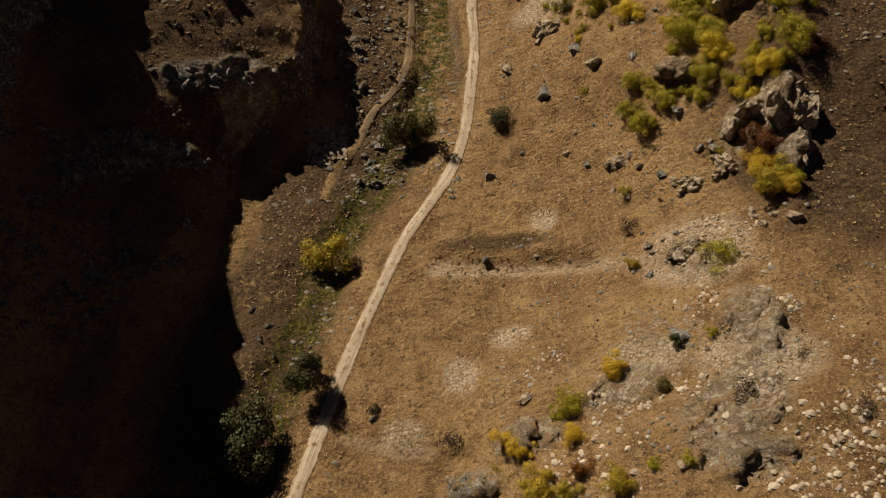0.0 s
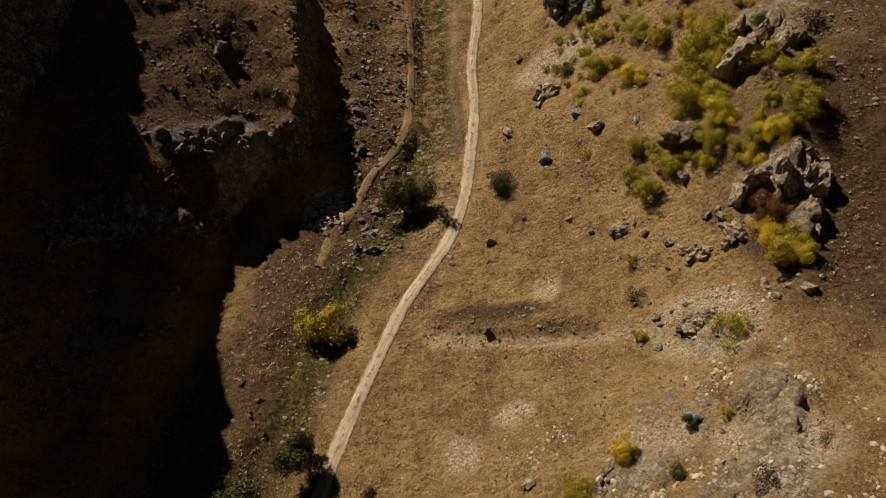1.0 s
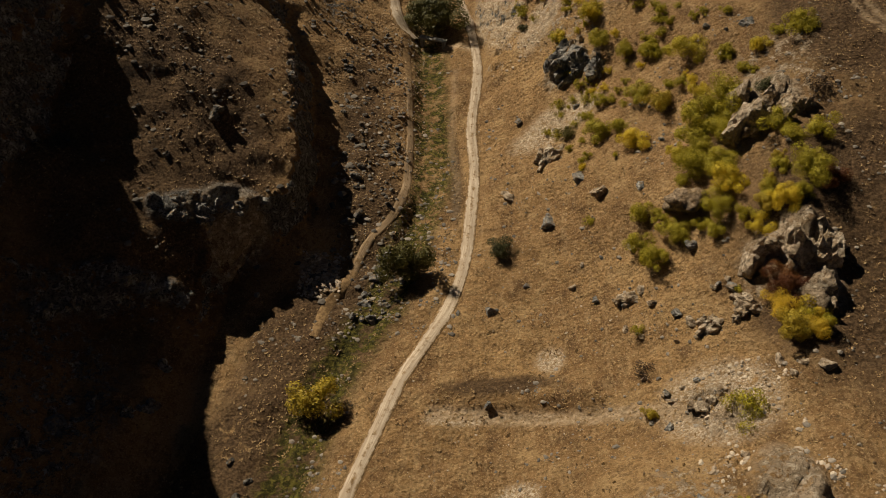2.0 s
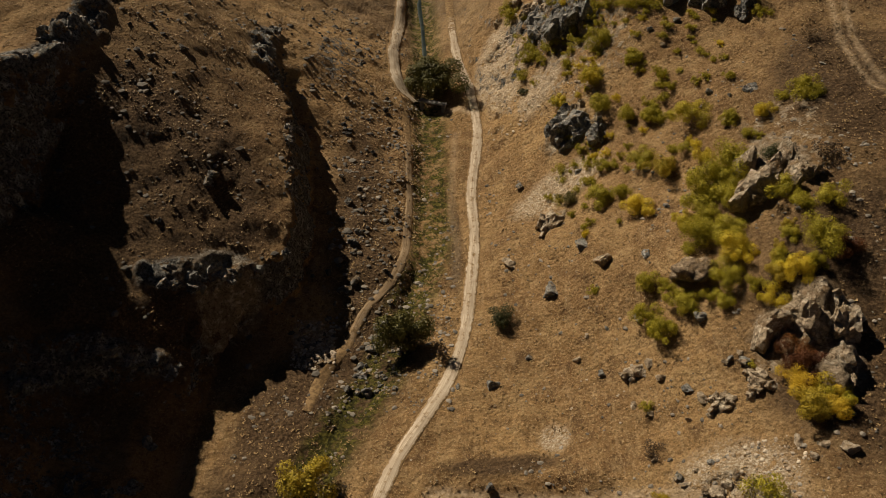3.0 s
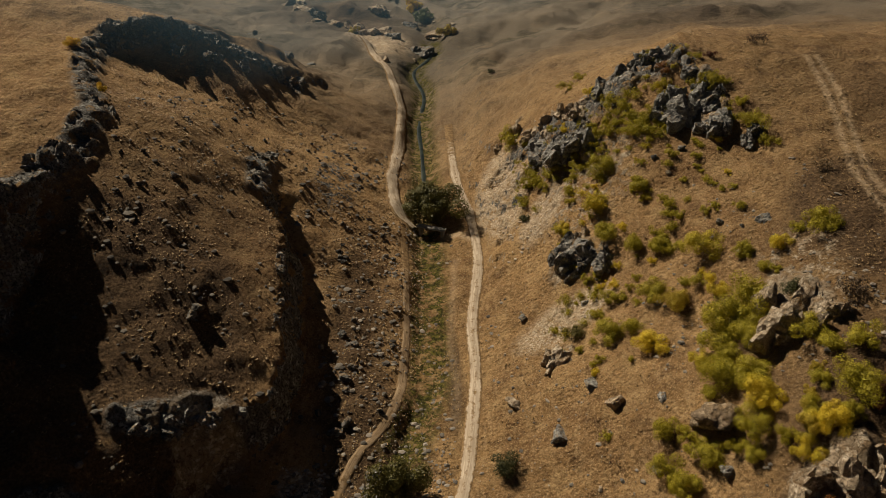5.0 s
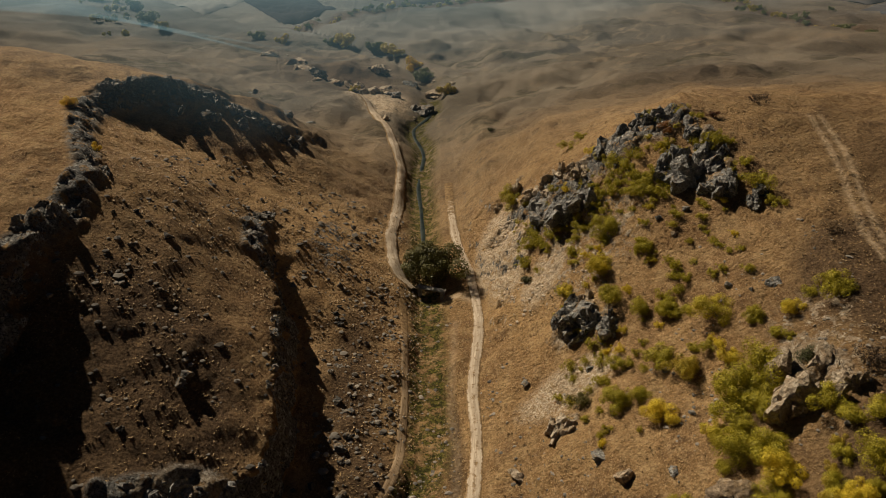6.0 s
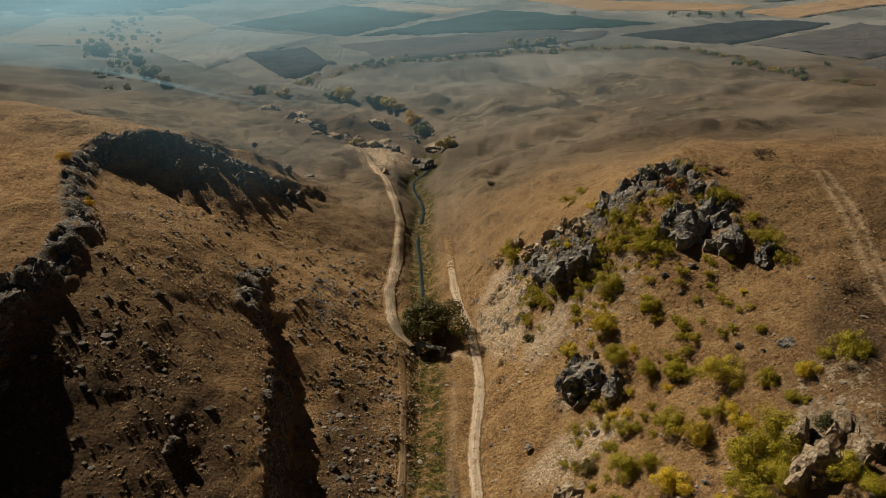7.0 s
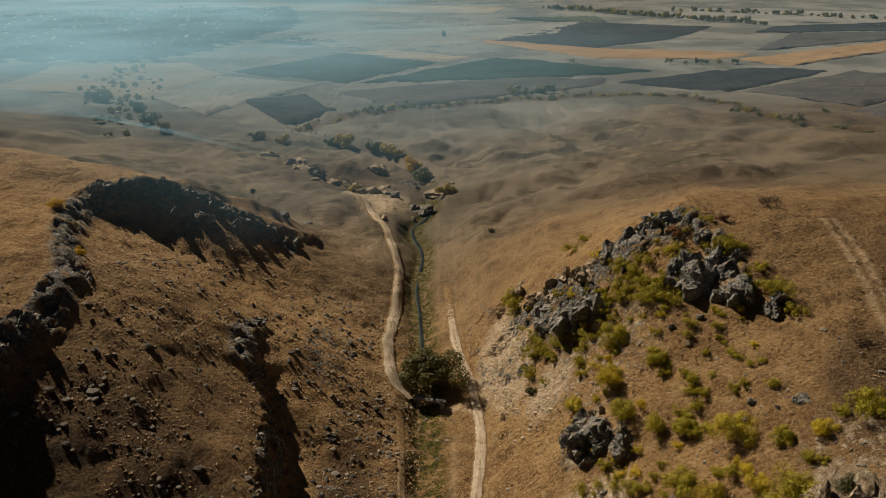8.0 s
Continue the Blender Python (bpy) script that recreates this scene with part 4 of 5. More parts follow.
def boulder(x, y, size, label="weathered grey limestone boulder in dry grass", group="boulders"):
    sorts = STONES[ROCK_DARK] if "dark" in label else STONES[ROCK_PALE if "pale" in label or (x > -9 and rng.uniform() < 0.35) else ROCK]
    ob = new("boulder", sorts[int(rng.integers(len(sorts)))])
    tagged(ob, label, "boulder", group)
    return stand(ob, x, y, size, float(rng.uniform(0, 360)), -0.1 * size, (float(rng.uniform(-15, 15)), float(rng.uniform(-15, 15))))


def crag(x, y, size, label, group, tall=1.0, tone=ROCK):
    ob = tagged(new("rock_outcrop"), label, "rock outcrop", group)
    for mesh in CRAGS[tone][int(rng.integers(len(CRAGS[tone])))]:
        part("block", mesh, ob)
    return stand(ob, x, y, size, float(rng.uniform(0, 360)), (0.3 if tall > 0.7 else 0.02) * size, (float(rng.uniform(-10, 10)), float(rng.uniform(-10, 10))), tall)


ROUND = link_mesh("boulder", *hewn(3, 431, 5, (1.15, 1.0, 0.85), 0.22), ROCK_BROWN, True)
for k, (x, y, size) in enumerate(ROCKS + ROCKS_UP):
    if k == 0:
        stand(tagged(new("boulder", ROUND), "large rounded brown boulder among yellow-green bushes", "boulder", "boulders"), x, y, size * 1.25, 40, 0.1 * size)
    elif x < -20:
        boulder(x, y, size * 1.1, "pale limestone boulder on the dark valley floor", "pale boulders")
    else:
        boulder(x, y, size * 1.05)
RIM_MORE = [(-70.5, 131.0, 2.6), (-74.0, 123.0, 2.6)]
CLIFF_MORE = [(-42.5, 92.0, 1.8), (-44.0, 81.0, 1.6), (-57.0, 87.5, 1.8), (-47.0, 72.0, 1.5)]
HILL_STONES = [(29.2, 88.9, 1.3), (30.4, 89.1, 0.9), (27.9, 87.9, 0.8), (39.1, 84.5, 0.8), (40.7, 85.0, 0.9), (35.4, 80.9, 1.0), (38.4, 79.5, 1.2), (40.7, 78.7, 1.3), (42.2, 80.5, 1.2), 
               (43.1, 78.7, 1.2), (45.2, 82.1, 1.1), (33.5, 78.4, 0.7), (35.9, 78.2, 0.8), (29.2, 81.4, 0.8), (27.3, 83.4, 0.7), (43.6, 70.2, 1.1), (44.4, 67.5, 0.9), (45.8, 68.9, 0.9), 
               (47.8, 67.5, 1.2), (30.0, 69.7, 0.9), (32.3, 70.2, 0.7), (32.9, 67.2, 1.1), (35.1, 67.1, 1.0), (30.6, 68.6, 0.7), (28.3, 73.7, 0.8)]
for x, y, size in HILL_STONES:
    boulder(x, y, size * 0.95, "pale jointed boulder below the hillside crag", "hillside rocks")
for x, y, size in CRAG:
    crag(x, y, size * 1.35, "jointed grey and ochre limestone crag on the hillside", "hillside crags", 1.0, ROCK_PALE if y < 130 else ROCK)
TORS = {tone: [crag_blocks(560 + k, tone, 6 + k, 1.45) for k in range(3)] for tone in (ROCK, ROCK_PALE)}


def tor(x, y, size, turn, label, group, tone, which):
    """A tall crag of upright jointed blocks."""
    ob = tagged(new("rock_outcrop"), label, "rock outcrop", group)
    for mesh in TORS[tone][which]:
        part("block", mesh, ob)
    return stand(ob, x, y, size, turn, 0.35 * size, (6, -4), 1.0)


for k, (x, y, size) in enumerate(((48.6, 109.6, 4.0), (50.2, 113.4, 3.6), (54.2, 108.8, 2.8), (45.4, 86.0, 3.9), (49.4, 86.4, 3.6), (52.6, 84.6, 2.9), (51.2, 79.2, 2.8))):
    tor(x, y, size, 70.0 * k, "tall jointed pale limestone crag above the bushes", "hillside crags", ROCK_PALE, k % 3)
for k, (x, y, size) in enumerate(((53.6, 160.5, 3.0), (52.9, 167.0, 3.2), (46.5, 171.0, 3.0), (45.4, 182.5, 3.2), (39.5, 184.0, 3.0), (58.6, 156.0, 1.8), (27.0, 146.2, 3.0), (24.4, 150.6, 2.2))):
    tor(x, y, size, 50.0 * k + 20, "dark upright limestone rock on the knoll", "knoll crags", ROCK, k % 3)
for x, y, size in DCRAG:
    crag(x, y, size * 1.2, "dark grey limestone outcrop on the knoll", "knoll crags", 0.95, ROCK_PALE if x < 33 else ROCK)
for x, y, size in LCRAG + RIM_MORE:
    crag(x, y, size * 0.8, "dark limestone block on the rim of the plateau", "rim crags", 0.75)
for x, y, size in MCRAG + CLIFF_MORE:
    crag(x, y, size, "shaded limestone crag above the valley floor", "cliff crags", 0.8)

GULLY = [(-8.4, 313.8, 4.2), (-27.0, 330.0, 4.4), (-46.0, 344.0, 4.6), (-54.0, 345.0, 4.0), (-67.0, 364.0, 3.8), (-3.0, 333.0, 3.4), (-20.0, 322.0, 2.8), (-36.0, 339.0, 3.2),
         (-60.0, 352.0, 3.0), (-14.0, 345.0, 2.8), (-30.0, 361.0, 3.2), (-80.0, 376.0, 3.0)]
for k, (x, y, size) in enumerate(GULLY):
    crag(x, y, size * 1.4, "low pale rock slab in the bed of the rocky gully", "gully slabs", 0.5, ROCK_PALE if k % 3 else ROCK)


def scatter(count, x0, x1, y0, y1, small, large, label, group, keep=None):
    done = 0
    while done < count:
        x, y = float(rng.uniform(x0, x1)), float(rng.uniform(y0, y1))
        if abs(x - float(road_x(np.array([y]))[0])) < 2.4 or (keep and not keep(x, y)):
            continue
        boulder(x, y, small + (large - small) * float(rng.uniform()) ** 3, label, group)
        done += 1


scatter(50, -18, -7.5, 92, 109, 0.4, 1.5, "grey boulder in the rubble beside the stream", "stream boulders", lambda x, y: abs(x - float(stream_x(np.array([y]))[0])) < 4.5)
scatter(22, -26, -19, 97, 107, 0.3, 1.1, "pale rubble block below the cliff", "rubble below the cliff")
scatter(26, -20, -9, 114, 138, 0.4, 1.4, "dark boulder on the stream's stony bank", "bank boulders")
scatter(30, -27, -9, 138, 180, 0.35, 1.2, "dark boulder on the stream's stony bank", "bank boulders")
scatter(34, -60, -34, 112, 195, 0.4, 1.5, "dark lichened boulder on the grazed slope", "grazed slope boulders")
scatter(14, -34, -16, 178, 205, 0.4, 1.3, "dark lichened boulder on the grazed slope", "grazed slope boulders")
scatter(16, 20, 50, 118, 170, 0.3, 1.3, "small grey rock between bushes on the hillside", "hillside rocks")
scatter(14, 8, 30, 84, 150, 0.25, 0.9, "small weathered boulder in dry grass", "slope boulders")
scatter(6, 24, 56, 58, 130, 0.3, 1.1, "small weathered boulder in dry grass", "slope boulders")
scatter(14, 18, 48, 32, 58, 0.3, 1.0, "pale limestone boulder on the stony knoll", "knoll boulders")
scatter(14, -72, 12, 286, 384, 0.9, 3.2, "pale rock in the rocky gully", "gully boulders")


# ---- the bridge over the stream ----
def box_mesh(name, sx, sy, sz, material, bevel=0.04):
    bm = bmesh.new()
    bmesh.ops.create_cube(bm, size=1.0, matrix=Matrix.Diagonal((sx, sy, sz, 1)))
    bmesh.ops.bevel(bm, geom=bm.edges, offset=bevel, segments=2, affect="EDGES")
    me = bpy.data.meshes.new(name)
    bm.to_mesh(me)
    bm.free()
    me.materials.append(material)
    return me


bridge = tagged(new("bridge"), "low weathered concrete slab bridge over the stream", "bridge")
bridge.matrix_basis = pose(-2.8, 179.6, 0.05, 0, 0, -20)
part("deck", box_mesh("deck", 7.0, 1.6, 0.3, CONCRETE), bridge)
for side in (-1, 1):
    part("abutment", box_mesh("abutment", 0.7, 1.3, 3.0, CONCRETE), bridge).location = (side * 2.8, 0, -1.64)

# ---- fields of the plain ----
FIELD_SORTS = {
    "green": make_furrows("dark winter crop", (0.010, 0.026, 0.02), (0.018, 0.038, 0.03), (0.02, 0.5, 1)),
    "black": make_furrows("ploughed black earth", (0.02, 0.021, 0.025), (0.034, 0.034, 0.038), (0.5, 0.02, 1)),
    "tan": make_furrows("pale stubble", (0.25, 0.195, 0.135), (0.33, 0.265, 0.19), (0.02, 0.4, 1)),
    "orange": make_furrows("orange stubble", (0.25, 0.155, 0.075), (0.33, 0.215, 0.115), (0.03, 0.4, 1)),
    "grey": make_furrows("harrowed grey soil", (0.19, 0.185, 0.17), (0.26, 0.25, 0.225), (0.3, 0.05, 1)),
    "brown": make_furrows("bare brown soil", (0.062, 0.056, 0.056), (0.09, 0.082, 0.078), (0.05, 0.4, 1)),
}
FIELDS = [
    ("grey", "harrowed pale grey field on the plain", ((-190, 905), (-48, 828), (149, 1000), (195, 1170), (-154, 1005))),
    ("green", "dark green winter crop on the plain", ((-177, 681), (-75, 626), (-7, 738), (-97, 808))),
    ("green", "dark green winter crop on the plain", ((-68, 626), (97, 656), (176, 689), (51, 779))),
    ("tan", "strip of pale stubble on the plain", ((-95, 814), (-3, 743), (27, 778), (-54, 834))),
    ("black", "small ploughed field beside the gully", ((-133, 546), (-93, 478), (-64, 499), (-97, 578))),
    ("black", "wide ploughed black field on the plain", ((52, 929), (156, 853), (262, 941), (358, 1096), (198, 1160))),
    ("black", "ploughed black field beside the hedge", ((132, 629), (203, 585), (325, 689), (268, 714))),
    ("orange", "long strip of orange stubble on the plain", ((10, 952), (146, 773), (274, 774), (303, 812), (154, 846))),
    ("orange", "orange stubble field on the plain", ((270, 757), (305, 722), (445, 826), (560, 960)))]
FIELDS_FAR = [
    ("brown", "bare brown field on the plain", ((-74, 586), (-30, 527), (116, 612), (128, 648), (52, 650))),
    ("brown", "bare brown field on the plain", ((310, 827), (502, 932), (640, 1040), (426, 1006))),
    ("green", "narrow dark winter crop on the plain", ((-205, 905), (-150, 872), (-110, 905), (-160, 960))),
    ("brown", "bare brown field beyond the ditch", ((215, 590), (262, 520), (420, 640), (345, 690))),
    ("brown", "bare brown field beyond the ditch", ((250, 505), (290, 420), (470, 560), (430, 640))),
    ("grey", "pale grey fallow beside the small ploughed field", ((-200, 560), (-145, 500), (-110, 580), (-92, 620), (-180, 660))),
    ("black", "ploughed field far on the plain", ((380, 1010), (640, 1050), (720, 1180), (440, 1100))),
    ("tan", "pale stubble field far on the plain", ((-560, 1400), (80, 1330), (120, 1480), (-500, 1620))),
    ("grey", "pale harrowed field far on the plain", ((340, 1200), (760, 1130), (900, 1290), (420, 1420))),
    ("tan", "pale dry meadow beside the wooded stream", ((-330, 600), (-200, 560), (-180, 670), (-230, 740), (-340, 720))),
]


def inside(x, y, corners):
    hit = np.zeros(np.shape(x), bool)
    for (ax, ay), (bx, by) in zip(corners, corners[1:] + corners[:1]):
        cross = (ay > y) != (by > y)
        hit ^= cross & (x < (bx - ax) * (y - ay) / ((by - ay) or 1e-9) + ax)
    return hit


def field(sort, label, corners):
    """A field laid over the plain: its outline fanned out from the middle in rings."""
    c = np.array(corners, float)
    mid, rings, seg = c.mean(0), 14, 24
    edge = np.concatenate([a + (b - a) * np.linspace(0, 1, seg, endpoint=False)[:, None] for a, b in zip(c, np.roll(c, -1, 0))])
    edge = edge + 3.0 * np.stack([fbm(edge[:, 0], edge[:, 1], 40, 2, 61), fbm(edge[:, 0], edge[:, 1], 40, 2, 62)], 1)
    s = np.linspace(0.002, 1, rings)[:, None, None]
    p = mid + (edge - mid) * s
    z = height(p[..., 0], p[..., 1]) + 1.3
    z[-1] -= 1.2
    count = len(edge)
    faces = [(r * count + k, r * count + (k + 1) % count, (r + 1) * count + (k + 1) % count, (r + 1) * count + k)
             for r in range(rings - 1) for k in range(count)]
    me = link_mesh("field", np.concatenate([p, z[..., None]], 2).reshape(-1, 3), faces, FIELD_SORTS[sort])
    return tagged(new("field", me), label, "field", kind="structure")


for sort, label, corners in FIELDS + FIELDS_FAR:
    field(sort, label, corners)

# ---- a far vineyard ----
def vine_rows(count, seed):
    r = np.random.default_rng(seed)
    v, f = [], []
    for k in range(count):
        a, b = np.array([95 + k * 5.4, 1215 + k * 1.6]), np.array([148 + k * 3.2, 1150 + k * 0.4])
        p = a + (b - a) * np.linspace(0, 1, 24)[:, None] + r.normal(0, 0.25, (24, 2))
        z = height(p[:, 0], p[:, 1]) + 1.0
        h = 1.8 + r.uniform(-0.3, 0.3, 24)
        base = len(v) * 48
        v.append(np.concatenate([np.c_[p, z], np.c_[p + (0.5, 0), z + h]]))
        f += [(base + i, base + i + 1, base + 24 + i + 1, base + 24 + i) for i in range(23)]
    return link_mesh("vineyard", np.concatenate(v), np.array(f), LEAF_GREEN, False)


tagged(new("vineyard", vine_rows(26, 75)), "even rows of a far vineyard", "vineyard", kind="stuff")

# ---- far trees ----
LEAF_FAR = make_leaves("distant grey-green leaves", (0.07, 0.09, 0.035), (0.23, 0.23, 0.08), (0.42, 0.33, 0.06), 0.25)
far_green = [p for k, p in enumerate(FAR) if k not in (1, 2, 9, 15)]
far_gold = [p for k, p in enumerate(FAR) if k in (1, 2, 9, 15)]
trees(LEAF_FAR, "round green tree beside the rocky gully", "gully trees", [(x, y, s * 1.3) for x, y, s in far_green], 3, 600, 0.12, 0.15, 1500, 12)
trees(LEAF_YELLOW, "yellow autumn tree beside the rocky gully", "gully trees", [(x, y, s * 1.25) for x, y, s in far_gold], 2, 620, 0.12, 0.15, 1300, 10)


def tree_line(points, gap, size, label, group, loose=2.0, seed=0):
    r = np.random.default_rng(seed)
    c = np.array(points, float)
    run = np.r_[0, np.cumsum(np.hypot(*np.diff(c, axis=0).T))]
    s = np.arange(0, run[-1], gap) + r.uniform(-0.3, 0.3, len(np.arange(0, run[-1], gap))) * gap
    return [(float(np.interp(v, run, c[:, 0]) + r.normal(0, loose)), float(np.interp(v, run, c[:, 1]) + r.normal(0, loose)), float(size * r.uniform(0.6, 1.35))) for v in s]


LINE = (tree_line([(180, 1440), (300, 1290), (443, 1120)], 5, 5.2, "", "", 2.5, 1) + tree_line([(395, 1383), (630, 1214), (900, 1180)], 9, 4.8, "", "", 5, 2)
        + tree_line([(44, 575), (85, 588)], 5, 3.6, "", "", 4, 3) + tree_line([(-50, 512), (-20, 520)], 5, 2.6, "", "", 2, 4)
        + tree_line([(204, 732), (262, 742)], 9, 2.8, "", "", 3, 5) + [(231, 497, 2.0), (1, 968, 5.0), (176, 490, 2.4), (182, 492, 2.0), (170, 486, 1.8), (118, 745, 3.0)])
trees(LEAF_FAR, "dark round tree in a distant shelter belt", "distant trees", LINE, 3, 640, 0.45, 0.24, 420, 8)
WOOD_EDGE = ((-640, 1070), (-364, 1290), (-238, 1290), (-200, 1110), (-235, 900), (-262, 760), (-420, 748), (-600, 800))


def wood(corners, count, size, seed, material):
    """A far wood: one crown after another, joined."""
    r = np.random.default_rng(seed)
    c = np.array(corners)
    x, y = r.uniform(c[:, 0].min(), c[:, 0].max(), count), r.uniform(c[:, 1].min(), c[:, 1].max(), count)
    keep = inside(x, y, list(corners))
    x, y = x[keep], y[keep]
    z = height(x, y)
    leaves = 46
    n = len(x) * leaves
    radius = np.repeat(size * r.uniform(0.5, 1.2, len(x)), leaves)
    d = r.normal(size=(n, 3))
    d /= np.linalg.norm(d, axis=1)[:, None]
    p = np.stack([np.repeat(x, leaves), np.repeat(y, leaves), np.repeat(z, leaves) + radius * 1.05], 1) + d * (radius * r.uniform(0.55, 1.05, n))[:, None]
    side = np.cross(d, r.normal(size=(n, 3)))
    side /= np.linalg.norm(side, axis=1)[:, None]
    up = np.cross(side, d + r.normal(0, 0.5, (n, 3)))
    up /= np.linalg.norm(up, axis=1)[:, None]
    s = (radius * 0.42)[:, None]
    quad = np.stack([p - side * s, p + up * s, p + side * s, p - up * s], 1)
    return link_mesh("wood", quad.reshape(-1, 3), np.arange(4 * n).reshape(-1, 4), material, False)


tagged(new("wood", wood(WOOD_EDGE, 3000, 6.5, 70, LEAF_GREEN)), "hazy mixed wood on the edge of the plain", "wood", kind="stuff")
THICKET = ((-290, 640), (-175, 420), (-150, 430), (-190, 530), (-215, 640), (-262, 720))
tagged(new("thicket", wood(THICKET, 260, 1.9, 71, LEAF_FAR)), "scattered bushes along the far gully", "thicket", kind="stuff")
HEDGE = tree_line(DITCH, 4.2, 1.9, "", "", 2.2, 9)
bushes(LEAF_FAR, "dark bush in a field-edge ditch", "ditch bushes", HEDGE, 2, 660, 0.26, 240, 1.3)


# ---- a bluish sheet over the plain, added in place of distance haze ----
def make_haze_sheet():
    n = Nodes("painted haze", 1.0, 0.0)
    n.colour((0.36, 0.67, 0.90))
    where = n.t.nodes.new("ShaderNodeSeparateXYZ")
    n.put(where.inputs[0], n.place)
    # opacity grows with distance, to imitate haze in the air
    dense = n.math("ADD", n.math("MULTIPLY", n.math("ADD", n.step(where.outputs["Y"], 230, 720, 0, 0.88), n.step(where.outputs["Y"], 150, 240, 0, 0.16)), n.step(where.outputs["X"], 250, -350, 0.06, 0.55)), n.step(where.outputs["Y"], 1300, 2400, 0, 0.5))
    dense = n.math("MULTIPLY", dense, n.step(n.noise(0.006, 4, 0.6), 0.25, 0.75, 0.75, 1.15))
    clear = n.t.nodes.new("ShaderNodeBsdfTransparent")
    both = n.t.nodes.new("ShaderNodeMixShader")
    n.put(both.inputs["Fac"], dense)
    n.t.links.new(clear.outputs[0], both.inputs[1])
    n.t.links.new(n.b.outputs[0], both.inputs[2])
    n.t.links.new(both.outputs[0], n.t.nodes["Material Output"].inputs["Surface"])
    return n.m


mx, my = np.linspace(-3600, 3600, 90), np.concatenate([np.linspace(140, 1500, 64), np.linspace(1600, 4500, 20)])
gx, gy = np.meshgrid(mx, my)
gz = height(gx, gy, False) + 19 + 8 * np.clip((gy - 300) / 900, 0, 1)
tagged(new("mist", link_mesh("mist", np.stack([gx, gy, gz], 2).reshape(-1, 3), grid_faces(len(my), len(mx)), make_haze_sheet())),
       "bluish see-through sheet over the far plain that imitates distance haze", "mist", kind="stuff")

# ---- dry tufts and loose stones, too many to count ----
def open_ground(x, y):
    return (np.abs(x - road_x(y)) > 1.9) & (np.abs(x - stream_x(y)) > 1.2)


def tufts(count, x0, x1, y0, y1, size, material, seed, patch, west=-0.12):
    r = np.random.default_rng(seed)
    x, y = r.uniform(x0, x1, count), r.uniform(y0, y1, count)
    keep = open_ground(x, y) & (fbm(x, y, 9, 3, seed) + r.uniform(-0.25, 0.25, count) + west * (x < -26) > patch)
    x, y = x[keep], y[keep]
    z = height(x, y)
    blades = 4
    n = len(x) * blades
    s = np.repeat(size * r.uniform(0.5, 1.5, len(x)), blades)[:, None]
    a = r.uniform(0, 6.28, n)
    lean = np.stack([np.cos(a), np.sin(a), np.zeros(n)], 1)
    side = np.stack([-np.sin(a), np.cos(a), np.zeros(n)], 1)
    p = np.stack([np.repeat(x, blades), np.repeat(y, blades), np.repeat(z, blades) - 0.03], 1) + lean * s * 0.15
    top = p + lean * s * 0.7 + np.array([0, 0, 1.0]) * s * r.uniform(0.2, 0.5, n)[:, None]
    quad = np.stack([p - side * s * 0.3, p + side * s * 0.3, top + side * s * 0.22, top - side * s * 0.22], 1)
    return link_mesh("grass_tufts", quad.reshape(-1, 3), np.arange(4 * n).reshape(-1, 4), material, False)


STRAW = make_leaves("dry straw", (0.24, 0.155, 0.07), (0.46, 0.31, 0.145), (0.52, 0.37, 0.19), 0.3)
SCRUB = make_leaves("brown scrub", (0.10, 0.062, 0.028), (0.20, 0.125, 0.055), (0.18, 0.14, 0.035), 0.2)
tagged(new("grass_tufts", tufts(42000, -78, 78, 28, 215, 0.26, STRAW, 81, -0.15)), "tufts of dry straw-coloured grass over the slopes", "grass", kind="stuff")
tagged(new("scrub_tufts", tufts(9000, -78, 78, 28, 215, 0.32, SCRUB, 82, 0.10, 0.06)), "low brown scrub scattered over the slopes", "scrub", kind="stuff")


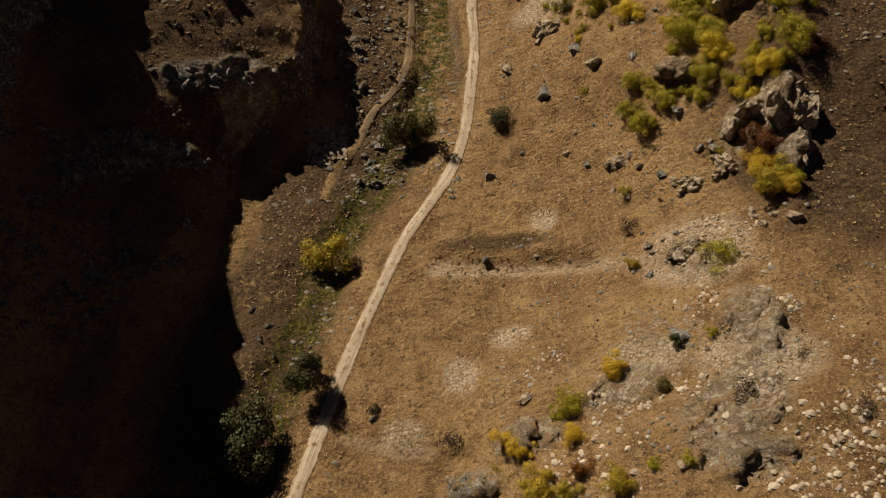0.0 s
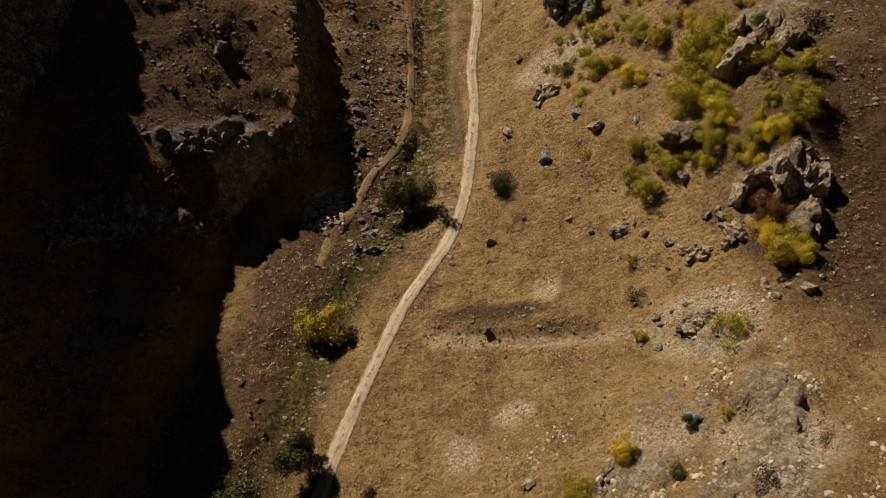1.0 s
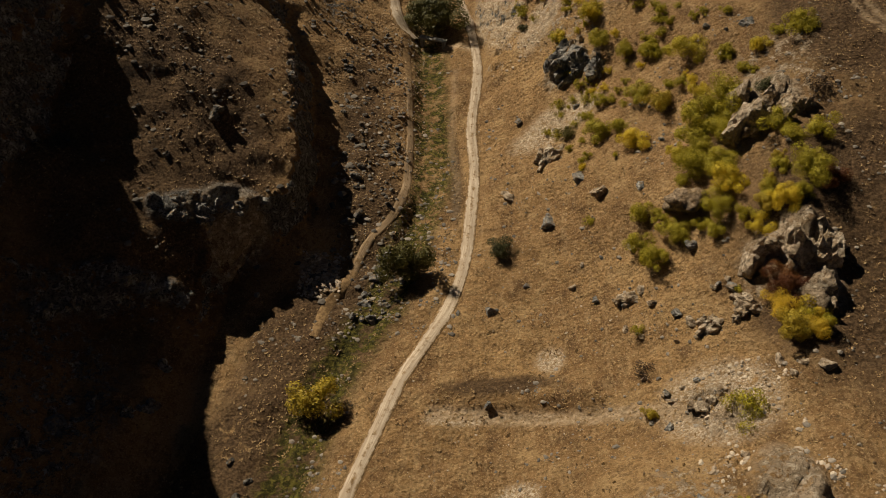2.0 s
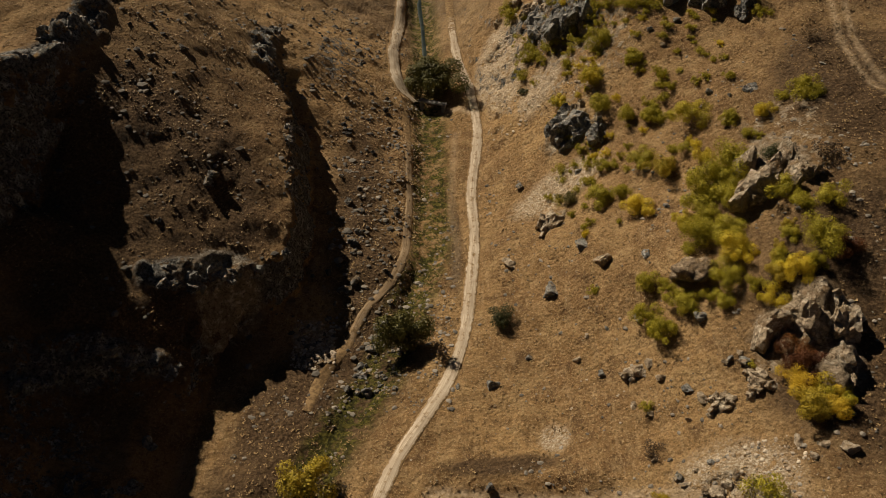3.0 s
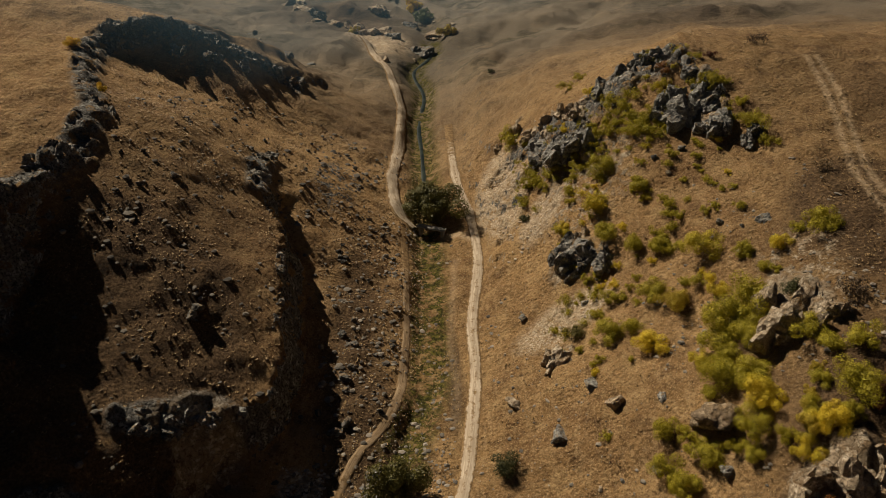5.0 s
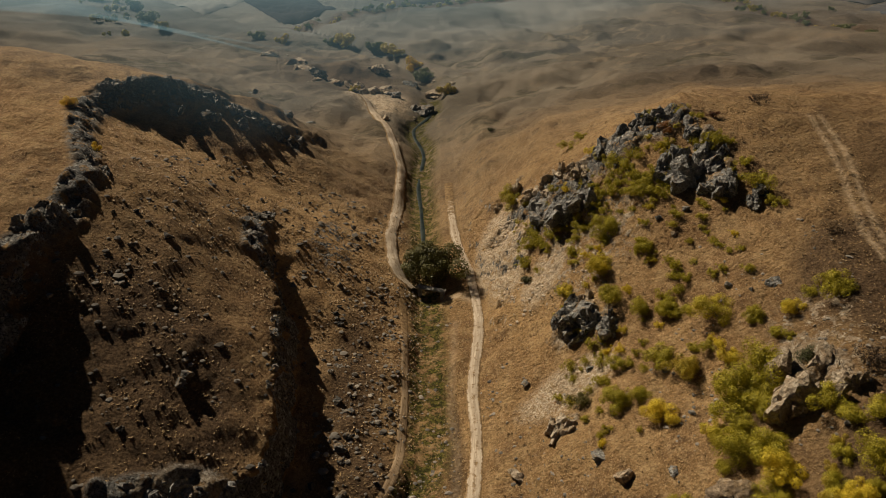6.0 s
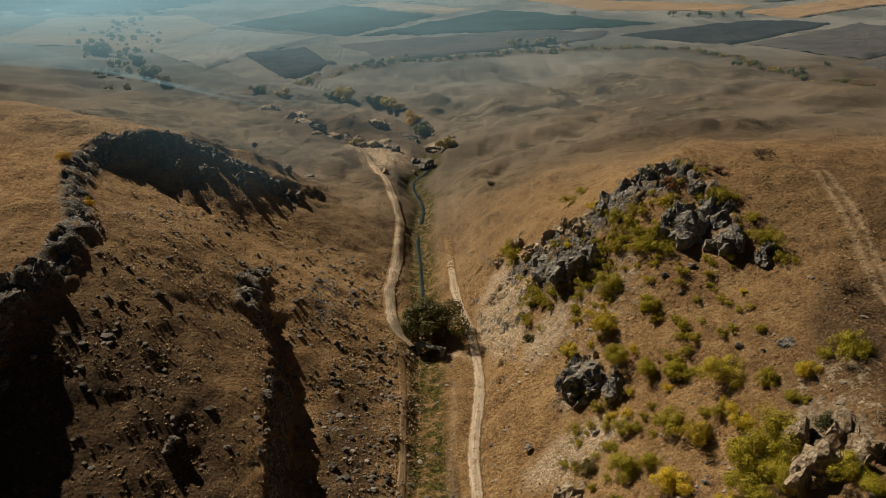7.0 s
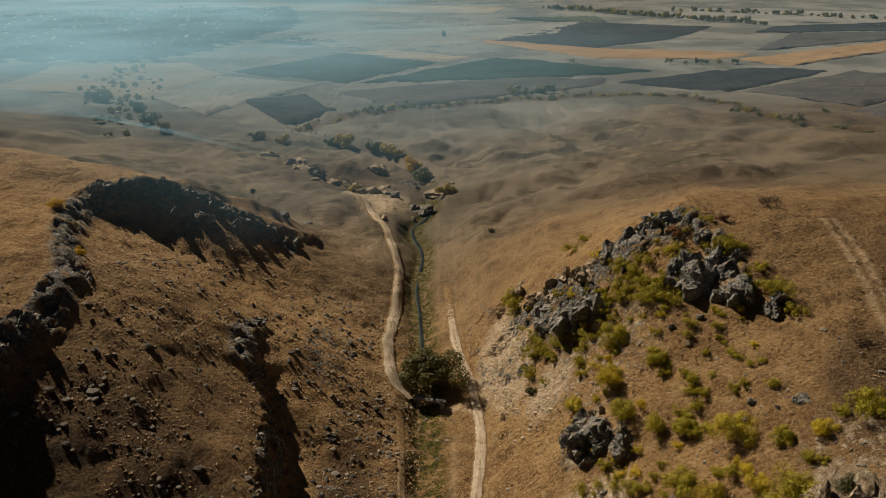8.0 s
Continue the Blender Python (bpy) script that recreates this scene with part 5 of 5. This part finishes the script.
def pebbles(count, region, small, large, seed):
    r = np.random.default_rng(seed)
    x0, x1, y0, y1, patch = region
    x, y = r.uniform(x0, x1, count), r.uniform(y0, y1, count)
    keep = (np.abs(x - road_x(y)) > 1.6) & (fbm(x, y, 7, 3, seed) + r.uniform(-0.2, 0.2, count) > patch)
    x, y = x[keep], y[keep]
    size = small + (large - small) * r.uniform(0, 1, len(x)) ** 3
    v0, f0 = ICO[1]
    v = v0[None] * (1 + r.uniform(-0.28, 0.28, (len(x), len(v0), 1))) * np.stack([size * r.uniform(0.8, 1.4, len(x)), size, size * r.uniform(0.45, 0.75, len(x))], 1)[:, None]
    v = v + np.stack([x, y, height(x, y) - size * 0.05], 1)[:, None]
    f = f0[None] + (np.arange(len(x)) * len(v0))[:, None, None]
    return v.reshape(-1, 3), f.reshape(-1, 3)


def make_pebble(dark, light):
    n = Nodes("loose limestone", 0.9, 0.2)
    c = n.mix(n.island(), dark, light)
    return n.colour(n.mix(n.step(n.noise(4, 3), 0.5, 0.7, 0, 0.6), c, tuple(v * 0.6 for v in light)))


PEBBLE = make_pebble((0.10, 0.088, 0.074), (0.33, 0.285, 0.23))
# a darker tone for the left slope's stones
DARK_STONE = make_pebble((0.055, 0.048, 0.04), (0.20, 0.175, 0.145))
CHIP = make_pebble((0.25, 0.19, 0.13), (0.56, 0.47, 0.36))
for label, material, regions in (
        ("loose grey and pale stones on the grazed slopes", PEBBLE, [(3600, (6, 66, 30, 150, 0.02), 0.08, 0.45)]),
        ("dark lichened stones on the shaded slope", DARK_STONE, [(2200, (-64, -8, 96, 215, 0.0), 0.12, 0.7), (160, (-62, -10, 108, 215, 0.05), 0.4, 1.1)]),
        ("rubble and stones along the stream bed", PEBBLE, [(2200, (-22, 2, 88, 180, -0.05), 0.1, 0.55), (900, (-32, -14, 36, 92, 0.0), 0.08, 0.45)]),
        ("pale limestone chips on the stony knoll", CHIP, [(3600, (12, 48, 26, 58, 0.08), 0.08, 0.5), (900, (33, 44, 50, 72, 0.05), 0.08, 0.4), (1100, (11, 30, 150, 200, 0.02), 0.1, 0.5)]),
        ("white limestone scree below the cliff", CHIP, [(900, (-25.5, -18.5, 97, 107, -0.2), 0.06, 0.4)]),
        ("pale chips scattered over the dry grass", CHIP, [(1300, (-6, 34, 34, 110, 0.05), 0.05, 0.18), (260, (8, 17, 48, 58, -0.1), 0.06, 0.3)])):
    vs, fs, total = [], [], 0
    for k, (count, region, small, large) in enumerate(regions):
        v, f = pebbles(count, region, small, large, 90 + k + len(label))
        vs.append(v), fs.append(f + total)
        total += len(v)
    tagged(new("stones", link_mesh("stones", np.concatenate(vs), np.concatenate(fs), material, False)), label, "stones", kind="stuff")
